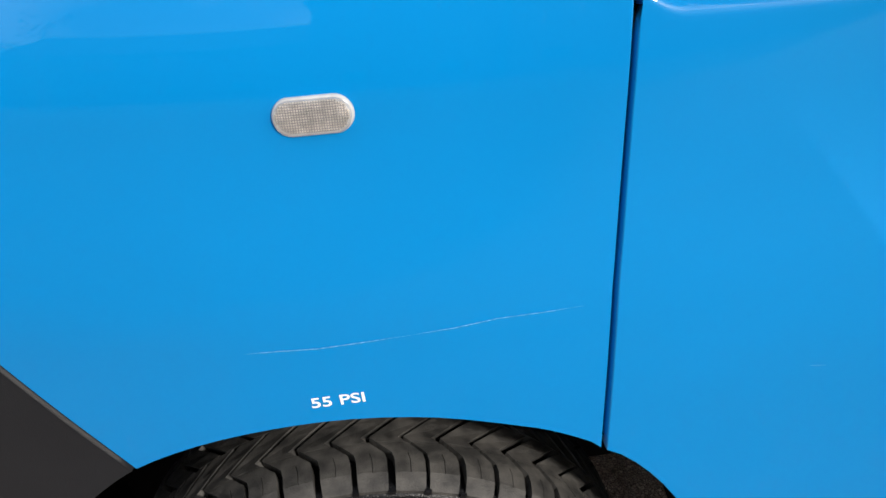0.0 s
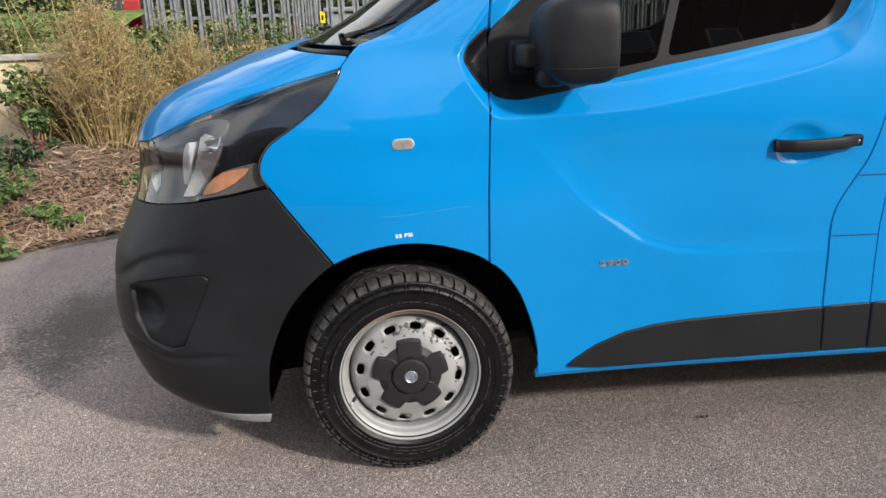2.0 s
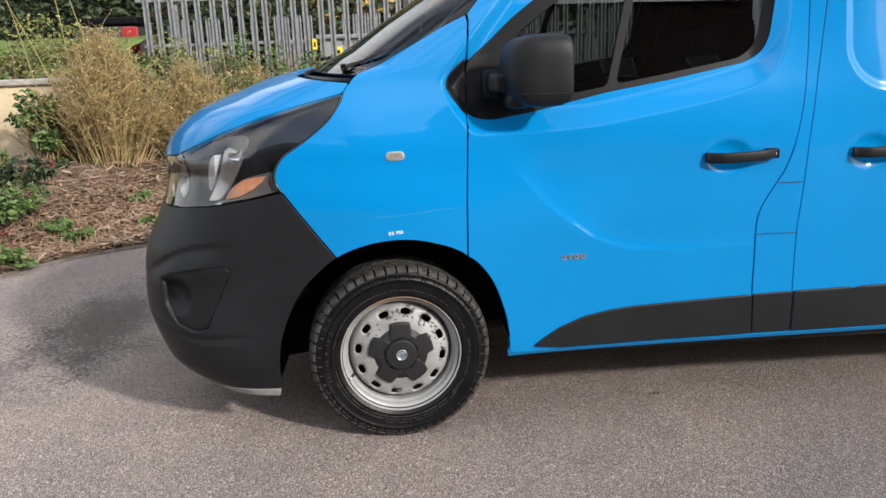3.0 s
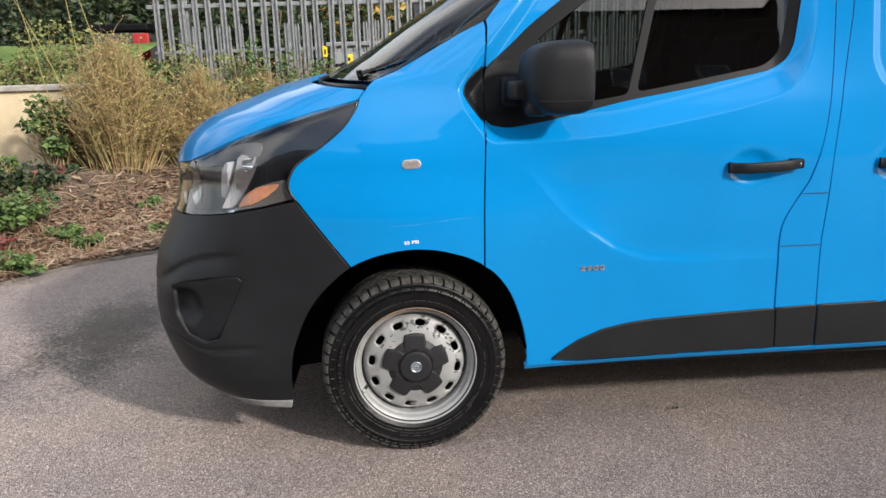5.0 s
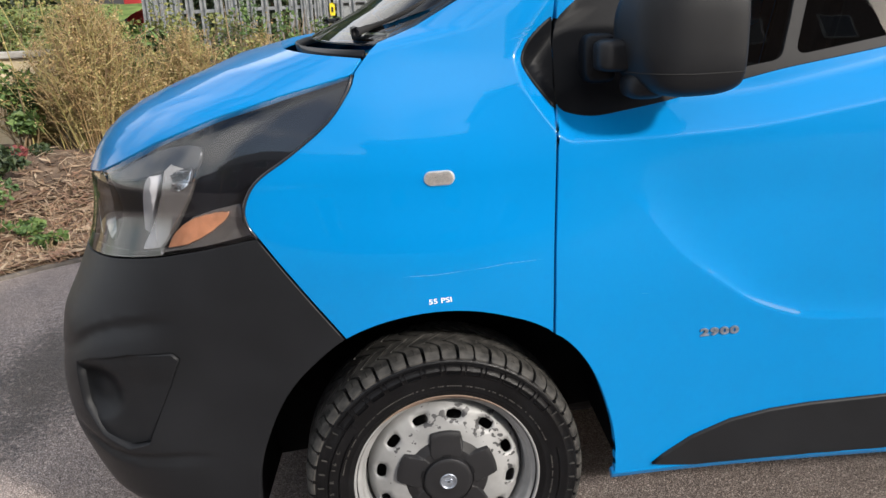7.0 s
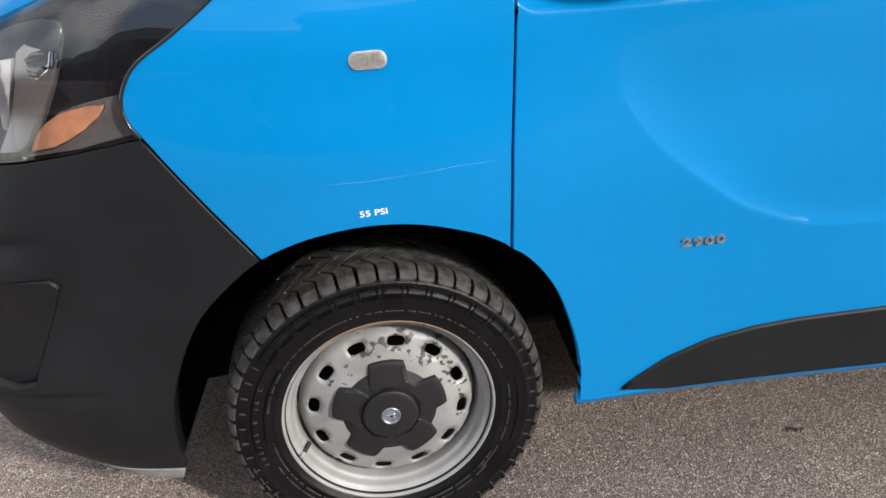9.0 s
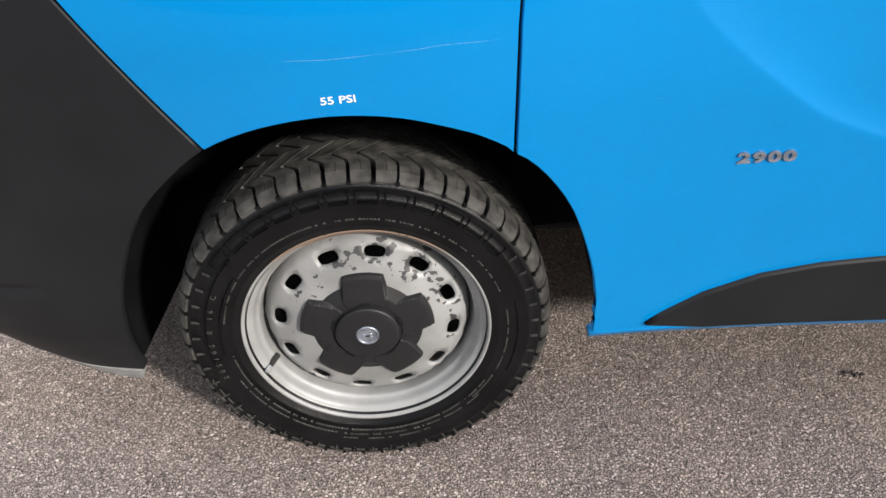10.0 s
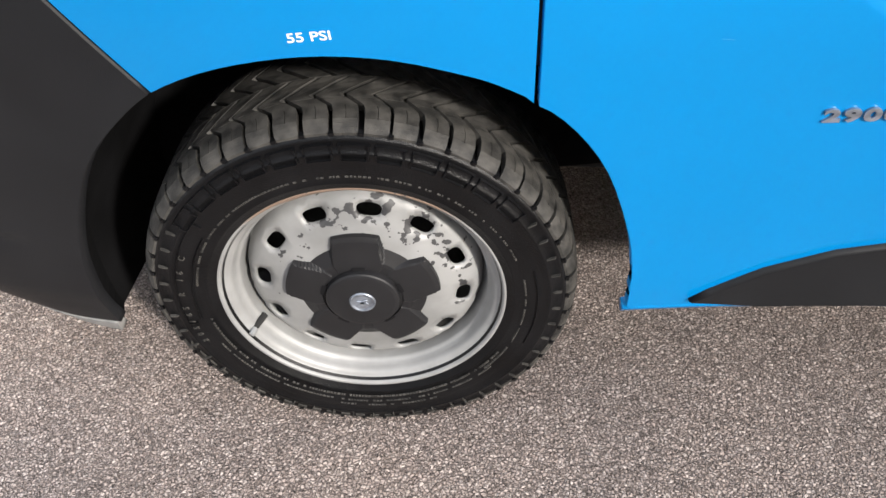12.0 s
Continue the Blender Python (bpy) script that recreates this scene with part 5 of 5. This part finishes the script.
def twiggy(base, height, width, count, seed, label):
    """A dense bush of thin straw-coloured stems fanning from its foot."""
    rnd = random.Random(seed)
    g = thing("twiggy_shrub", label, "shrub", at=base)
    v, f, tv, tf = [], [], [], []
    for _ in range(count):
        a, r = rnd.uniform(0, 2 * math.pi), abs(rnd.gauss(0, .5))
        r = min(r, 1.15)
        h = height * rnd.uniform(.45, 1.0) * (1.02 - .35 * min(r, 1))
        top = Vector((math.cos(a) * r * width, math.sin(a) * r * width * .8, h))
        foot = Vector((math.cos(a) * r * .38 * width, math.sin(a) * r * .30 * width, -.05))
        mid = foot.lerp(top, .5) + Vector((rnd.uniform(-.05, .05), rnd.uniform(-.05, .05), .10 * h))
        tip = top + Vector((rnd.uniform(-.1, .1), rnd.uniform(-.1, .1), rnd.uniform(-.02, .06)))
        tube(v, f, [foot, mid, top, tip], [.0050, .0034, .0024, .0010], 3)
        for _ in range(9):
            t = rnd.uniform(.2, 1.0)
            p = mid.lerp(top, (t - .5) * 2) if t > .5 else foot.lerp(mid, t * 2)
            d = Vector((rnd.gauss(0, 1), rnd.gauss(0, 1), rnd.uniform(.1, 1.4))).normalized() * rnd.uniform(.08, .24)
            tube(tv, tf, [p, p + d * .6 + Vector((0, 0, .01)), p + d], [.0026, .0020, .0010], 3)
            if rnd.random() < .7:
                leaves(tv, tf, p + d, (.03, .03, .03), 3, .022, rnd)
    part("stem_growth", mesh("stem_growth", v, f), STRAW, g)
    part("twig_growth", mesh("twig_growth", tv, tf), STRAW, g)
    return g


def at_bed(x, y):
    return (x, y, bed_z(x, y))


twiggy(at_bed(-2.72, 5.2), 1.28, .70, 560, 3, "dense straw-brown twiggy shrub in the bed")
twiggy(at_bed(-2.0, 5.4), 1.0, .55, 300, 4, "smaller straw-brown twiggy shrub beside the fence")
twiggy(at_bed(-3.35, 5.45), .62, .42, 160, 5, "low dry twiggy shrub before the wall")
twiggy(at_bed(-1.45, 6.1), .95, .45, 170, 6, "sparse dry twiggy shrub against the fence")
for x0, dx, h in ((-3.25, -.25, 1.75), (-2.95, -.1, 1.8), (-2.65, -.3, 1.75), (-3.0, -.5, 1.6)):
    g = thing("long_stem", "single long bare straw-coloured stem", "stem", group="long stems in the bed", at=at_bed(x0, 5.1))
    v, f = [], []
    tube(v, f, [(0, 0, -.05), (dx * .2, .02, h * .35), (dx * .6, .02, h * .7), (dx, 0, h)], [.006, .005, .004, .002], 5)
    part("stem", mesh("stem", v, f), STRAW, g)
shrub("evergreen_shrub", "dark green leafy evergreen shrub before the wall", at_bed(-3.36, 5.2), [((0, 0, .52), (.24, .22, .20)), ((.08, -.05, .34), (.22, .2, .18))], GREEN, .075, 760, 11)
shrub("tall_shrub", "tall olive green shrub with small leaves", at_bed(-4.0, 6.4), [((-.4, 0, 1.1), (.6, .4, .4)), ((.3, .1, 1.2), (.5, .4, .4)), ((0, 0, .8), (.8, .4, .4)), ((.8, .1, 1.05), (.45, .35, .35))], OLIVE, .045, 4200, 12, 24)
shrub("tall_shrub", "tall olive green shrub with small leaves", at_bed(-2.85, 6.5), [((-.3, 0, .9), (.45, .4, .35)), ((.3, .1, .9), (.40, .35, .35)), ((0, 0, .5), (.5, .4, .4))], OLIVE, .045, 2400, 13, 18)
shrub("laurel", "bright green broad-leaved shrub beside the fence", at_bed(-2.55, 6.1), [((0, 0, .80), (.25, .22, .2)), ((.2, .05, .65), (.22, .2, .2))], GREEN, .11, 300, 14)
for i, (x, y, w, h) in enumerate(((-1.75, 6.2, .42, 1.15), (-1.55, 5.75, .38, .85), (-.9, 5.9, .40, .80), (-1.95, 6.5, .40, 1.05), (-1.0, 6.5, .45, 1.0), (-2.35, 6.4, .35, 1.1), (-1.2, 6.2, .40, 1.05), (-.7, 6.3, .45, .95), (-2.2, 5.9, .4, .9), (-1.45, 5.5, .35, .6), (-.2, 6.3, .5, .8))):
    shrub("fence_shrub", "sparse green and brown shrub against the fence", at_bed(x, y), [((0, 0, h * .55), (w, .3, h * .45)), ((.1, 0, h * .8), (w * .6, .25, h * .3))], OLIVE if i % 2 else GREEN, .045, 640, 30 + i, 40)
shrub("ground_cover", "low dark green leafy plant in the litter", at_bed(-3.05, 3.2), [((0, 0, .16), (.35, .30, .14)), ((-.3, -.2, .14), (.3, .28, .12))], GREEN, .07, 700, 50)
shrub("ground_cover", "low dark green leafy plant at the bed's edge", at_bed(-2.45, 3.35), [((0, 0, .08), (.13, .12, .08))], GREEN, .055, 160, 51)
shrub("ground_cover", "low dark green leafy plant in the litter", at_bed(-3.1, 3.9), [((0, 0, .15), (.28, .25, .13)), ((.2, .1, .12), (.2, .2, .1))], DEEP, .06, 420, 52)
shrub("ground_cover", "small green plant in the dry litter", at_bed(-2.25, 4.25), [((0, 0, .06), (.12, .12, .06))], GREEN, .05, 110, 53)
shrub("ground_cover", "low green leafy plant by the wall", at_bed(-3.62, 4.75), [((0, 0, .12), (.12, .12, .12))], GREEN, .07, 110, 54)
for i, (x, y, w) in enumerate(((-3.0, 3.5, .28), (-3.3, 3.2, .30), (-2.80, 2.75, .22), (-3.45, 3.95, .30), (-2.70, 3.55, .14), (-3.15, 4.9, .10), (-2.05, 3.75, .10), (-3.6, 3.4, .34), (-1.75, 4.4, .12))):
    shrub("ground_cover", "low dark green leafy plant in the litter", at_bed(x, y), [((0, 0, w * .45), (w, w * .9, w * .42)), ((w * .7, -w * .4, w * .35), (w * .7, w * .6, w * .3))], DEEP if i % 2 else GREEN, .055, int(1500 * w), 60 + i)
shrub("red_shrub", "low red-leaved plant in the litter", at_bed(-3.02, 4.30), [((0, 0, .12), (.17, .13, .07))], RED, .06, 190, 55)
shrub("red_shrub", "low red-leaved plant at the bed's edge", at_bed(-2.95, 2.95), [((0, 0, .08), (.22, .14, .06))], RED, .06, 130, 56)
rnd = random.Random(21)
v, f = [], []
for _ in range(24000):
    x = rnd.uniform(-4.6, -.6)
    y = edge_x(x) + abs(rnd.gauss(0, 1.0)) + .02
    if y > 6.2:
        continue
    z = bed_z(x, y)
    L, a = rnd.uniform(.015, .10), rnd.uniform(0, math.pi)
    d = Vector((math.cos(a), math.sin(a), rnd.uniform(-.15, .25))) * L
    w = Vector((-math.sin(a), math.cos(a), rnd.uniform(-.3, .3))) * rnd.uniform(.003, .016)
    c = Vector((x, y, z + rnd.uniform(.006, .05)))
    b = len(v)
    v += [tuple(c - d), tuple(c + w), tuple(c + d), tuple(c - w)]
    f += [(b, b + 1, b + 2), (b, b + 2, b + 3)]
for _ in range(1500):
    x = rnd.uniform(-4.4, -.8)
    y = edge_x(x) + abs(rnd.gauss(.3, 1.0)) + .04
    if y > 5.9:
        continue
    a, L, h = rnd.uniform(0, 2 * math.pi), rnd.uniform(.10, .34), rnd.uniform(.02, .13)
    p, d = Vector((x, y, bed_z(x, y) + .005)), Vector((math.cos(a), math.sin(a), 0))
    tube(v, f, [p, p + d * L * .35 + Vector((0, 0, h)), p + d * L * .75 + Vector((0, 0, h * .8)), p + d * L + Vector((0, 0, h * .2))], [.0022, .0020, .0016, .0008], 3)
tagged(part("leaf_litter", mesh("leaf_litter", v, f, smooth_on=False), LITTER, None), "dry brown leaves and dead stalks strewn over the bed", "leaf litter", kind="stuff")


# ---- low wall ----
def low_wall():
    g = thing("garden_wall", "low cream rendered wall with pale concrete coping", "wall", at=(-6.0, 5.9, 0))
    part("wall_body", box("wall_body", (-4.0, -.11, -.1), (2.72, .11, 1.19), .006), material("cream_render", (.56, .46, .30), rough=.9, scale=3, vary=.15, bump=.3, fine=.2, fine_scale=90), g)
    part("coping", box("coping", (-4.0, -.15, 1.19), (2.75, .15, 1.25), .012), material("pale_coping", (.34, .32, .285), rough=.9, scale=6, vary=.2, bump=.3, fine_scale=120), g)


low_wall()


# ---- palisade fences ----
def pale_mesh(h):
    """A W-section pale with a split, pointed top."""
    xs = [(-.034, .0), (-.029, -.020), (-.015, -.020), (-.006, .006), (.006, .006), (.015, -.020), (.029, -.020), (.034, .0)]
    tops = [h - .07, h - .04, h - .02, h - .05, h - .05, h - .02, h - .04, h - .07]
    v, f = [], []
    k = len(xs)
    for t in (0, .003):
        v += [(x, y + t, 0) for x, y in xs]
        v += [(x, y + t, z) for (x, y), z in zip(xs, tops)]
    for i in range(k - 1):
        f += [(i, i + 1, k + i + 1, k + i), (2 * k + i, 3 * k + i, 3 * k + i + 1, 2 * k + i + 1), (k + i, k + i + 1, 3 * k + i + 1, 3 * k + i)]
    f += [(0, k, 3 * k, 2 * k), (k - 1, 3 * k - 1, 4 * k - 1, 2 * k - 1)]
    return mesh("pale", v, f, smooth_on=False, mats=(GALV,))


def fence(label, x0, x1, y, z0, h, rails, pitch=.155):
    g = thing("palisade_fence", label, "fence", at=(x0, y, z0))
    me = pale_mesh(h)
    rnd = random.Random(int(y * 10))
    n = int((x1 - x0) / pitch)
    for i in range(n):
        o = part("pale", me, None, g)
        o.matrix_basis = pose(i * pitch + rnd.uniform(-.005, .005), rnd.uniform(-.004, .004), rnd.uniform(-.015, .015), rnd.uniform(-.3, .3), rnd.uniform(-.5, .5), rnd.uniform(-3, 3))
    for z in rails:
        part("rail", box("rail", (-.1, .006, z - .022), (x1 - x0, .05, z + .022), .003), GALV, g)
    p = .31
    while p < x1 - x0:
        part("post", box("post", (p - .05, .052, -.2), (p + .05, .15, h - .12), .004), GALV, g)
        p += 2.75


fence("galvanised steel palisade fence", -2.78, 6.6, 7.0, .30, 2.25, (.30, 1.77))
fence("second galvanised palisade fence, further back", -3.5, 9.0, 9.6, .2, 1.80, (.28, 1.40), .17)


# ---- behind the fences ----
def cabinet(x, y, w, d, h):
    g = thing("switch_cabinet", "grey steel switchgear cabinet", "cabinet", group="switchgear cabinets", at=(x, y, 0))
    GREY = material("cabinet_grey", (.24, .25, .25), rough=.5, scale=4, vary=.15)
    part("cabinet_body", box("cabinet_body", (0, 0, 0), (w, d, h), .015), GREY, g)
    for k in range(2):
        part("cabinet_door", box("cabinet_door", (.04 + k * w / 2, -.02, .15), (w / 2 - .04 + k * w / 2, -.002, h - .1), .006), GREY, g)
    part("cabinet_roof", box("cabinet_roof", (-.05, -.06, h), (w + .05, d + .05, h + .06), .01), GALV, g)


cabinet(-1.0, 9.6, 1.8, 1.0, 1.62)
cabinet(1.2, 9.7, 2.2, 1.0, 1.7)
YEL = material("yellow_sign", (.72, .56, .02), rough=.5, scale=20)
for x, z0, z1, w in ((-1.07, 1.47, 1.63, .07), (-.72, 1.36, 1.50, .12), (0.0, 1.62, 1.79, .20)):
    g = thing("warning_sign", "small yellow warning plate on the far fence", "sign", group="warning signs on the fence", at=(x, 9.555, 0))
    part("plate", box("plate", (-w / 2, 0, z0), (w / 2, .006, z1), .002), YEL, g)
    part("mark", box("mark", (-w * .2, -.003, z0 + .04), (w * .2, -.0005, z1 - .05), .0005), DARK, g)
g = thing("waste_skip", "dark lidded container with a red side", "container", at=(-5.2, 10.9, 0))
part("lid", box("lid", (.0, 0, 1.98), (1.15, .8, 2.10), .03, 3), TRIM, g)
part("container_body", box("container_body", (.08, .05, .5), (1.08, .75, 1.96), .03), material("dull_grey", (.045, .045, .045), rough=.6, scale=5), g)
part("red_panel", box("red_panel", (.98, -.30, 1.40), (1.24, -.25, 1.93), .02), material("red_plastic", (.30, .02, .02), rough=.45, scale=8), g)
v, f = [], []
for i in range(61):
    for j in range(31):
        x, y = -12 + 8.45 * i / 60, 6.02 + 4.5 * j / 30
        v.append((x, y, 1.15 + .62 * smooth(6.0, 10.5, y) + .03 * noise.noise((x * 2, y * 2, 0))))
for i in range(60):
    for j in range(30):
        q = i * 31 + j
        f.append((q, q + 31, q + 32, q + 1))
tagged(part("grass_bank", mesh("grass_bank", v, f), material("lawn", (.075, .13, .015), rough=.9, scale=4, vary=.3, color2=(.13, .19, .035), bump=.8, fine_scale=80, fine=.4), None), "mown lawn rising behind the low wall", "lawn", kind="structure")
PINK = leaf_material("pink_blossom", (.45, .16, .13), (.60, .40, .36), (.12, .16, .04), (.10, .14, .04))
shrub("rose_bush", "rose bush with pale pink blossom behind the wall", (-4.15, 6.6, 1.18), [((0, 0, .22), (.22, .2, .14))], PINK, .045, 260, 57)


def tree(base, h, crown, mat, count, seed, label, leaf=.10):
    """Trunk, limbs and a ragged crown of small leaves."""
    rnd = random.Random(seed)
    g = thing("tree", label, "tree", group="trees behind the fence" if base[1] > 0 else "", at=base)
    v, f = [], []
    top = Vector((rnd.uniform(-.3, .3), rnd.uniform(-.3, .3), h * .75))
    tube(v, f, [(0, 0, -.1), (0.05, 0, h * .3), tuple(top)], [.16, .12, .05], 8)
    tips = []
    for _ in range(16):
        t = rnd.uniform(.25, 1)
        p = Vector((0, 0, 0)).lerp(top, t)
        q = p + Vector((rnd.uniform(-1, 1) * crown, rnd.uniform(-1, 1) * crown, rnd.uniform(.1, .9) * h * .35))
        tube(v, f, [p, p.lerp(q, .5) + Vector((0, 0, .1)), q], [.05, .03, .01], 5)
        tips += [q, p.lerp(q, .6)]
    part("trunk", mesh("trunk", v, f), TWIG, g)
    v, f = [], []
    for q in tips:
        leaves(v, f, q, (crown * .42, crown * .42, crown * .38), count // len(tips), leaf, rnd)
    part("crown", mesh("crown", v, f, smooth_on=False), mat, g)


for i, (x, y, h, c, m) in enumerate(((-9, 13, 5, 1.8, DEEP), (-6.6, 13.5, 4.4, 1.7, DEEP), (-4.4, 13, 4.6, 1.6, DEEP), (-2.2, 12.5, 4.2, 1.5, DEEP), (0, 12.5, 4.4, 1.5, GOLD), (2.4, 13, 4.5, 1.7, OLIVE), (5, 13, 5, 1.8, DEEP), (8.5, 13, 5, 2, OLIVE), (-12, 12, 5, 2, DEEP))):
    tree((x, y, 0), h, c, m, 2600, 70 + i, "dense autumn tree behind the fences" if m != DEEP else "dense dark evergreen tree behind the garden", .13)
hv, hf = [], []
rnd = random.Random(90)
for k in range(120):
    leaves(hv, hf, (-14 + 26 * k / 119, 11.9 + rnd.uniform(-.3, .3), 1.2 + (k % 3) * 1.1 + rnd.uniform(-.3, .4)), (.8, .4, .9), 200, .14, rnd)
back = len(hv)
for i in range(61):
    for j in range(13):
        x, z = -22 + 44 * i / 60, 6.5 * j / 12
        hv.append((x, 15.5 + .6 * noise.noise((x * .7, z * .7, 1)), z - .2 + (.9 * noise.noise((x * .5, 0, 5)) if j == 12 else 0)))
for i in range(60):
    for j in range(12):
        q = back + i * 13 + j
        hf.append((q, q + 13, q + 14, q + 1))
tagged(part("hedge", mesh("hedge", hv, hf, smooth_on=False), DEEP, None), "dark mixed hedge closing the view behind the fences", "hedge", kind="stuff")


# ---- across the road, behind the camera: seen mirrored in lamps, glass and paint ----
def house(x, y, w, d, h, label):
    g = thing("house", label, "house", at=(x, y, 0))
    BRICK = material("dull_brick", (.085, .060, .050), rough=.85, scale=8, vary=.25, bump=.4, fine_scale=40, fine=.3)
    part("wall", box("wall", (0, -d, 0), (w, 0, h), .01), BRICK, g)
    r = [(-.3, -d - .3, h), (w + .3, -d - .3, h), (w + .3, .3, h), (-.3, .3, h), (-.3, -d / 2, h + d * .38), (w + .3, -d / 2, h + d * .38)]
    part("roof", mesh("roof", r, [(0, 1, 5, 4), (2, 3, 4, 5), (0, 4, 3), (1, 2, 5), (0, 3, 2, 1)], smooth_on=False), material("slate", (.075, .07, .07), rough=.6, scale=6, vary=.25), g)
    FR = material("white_frame", (.28, .28, .27), rough=.4, scale=10)
    k = int(w / 2.6)
    for row in (.9, 3.7, 6.5, 9.3, 12.1):
        if row + 1.3 > h:
            continue
        for i in range(k):
            cx = (i + .5) * w / k
            win = part("window", box("window", (cx - .55, .0, row), (cx + .55, .05, row + 1.25), .01), FR, g)
            part("pane", box("pane", (cx - .47, .045, row + .08), (cx + .47, .06, row + 1.17), .004), GLOSS_BLACK, win)


house(4.0, -19, 11.5, 8, 15.5, "tall dull brown brick apartment block with slate roof")
house(-2.4, -19.5, 6.3, 8, 8.5, "dull brown brick apartment block with slate roof")
house(-15.0, -21, 16.8, 8, 5.2, "low red-brown brick terrace with slate roof")
house(-27, -25, 9, 8, 4.0, "low red-brown brick house with slate roof")
house(-42, -25, 12, 8, 4.6, "low red-brown brick house with slate roof")
tree((-9, -14, 0), 6.0, 1.6, OLIVE, 900, 120, "thinning street tree before the buildings", .14)

# ---- small things on the asphalt ----
rnd = random.Random(44)
v, f = [], []
leaves(v, f, (1.03, .22, .010), (.012, .010, .005), 10, .013, rnd, flat=True)
g = thing("dead_leaf", "small crumpled dark leaf on the asphalt", "leaf", at=(0, 0, 0))
part("leaf_blade", mesh("leaf_blade", v, f, smooth_on=False), DARK, g)
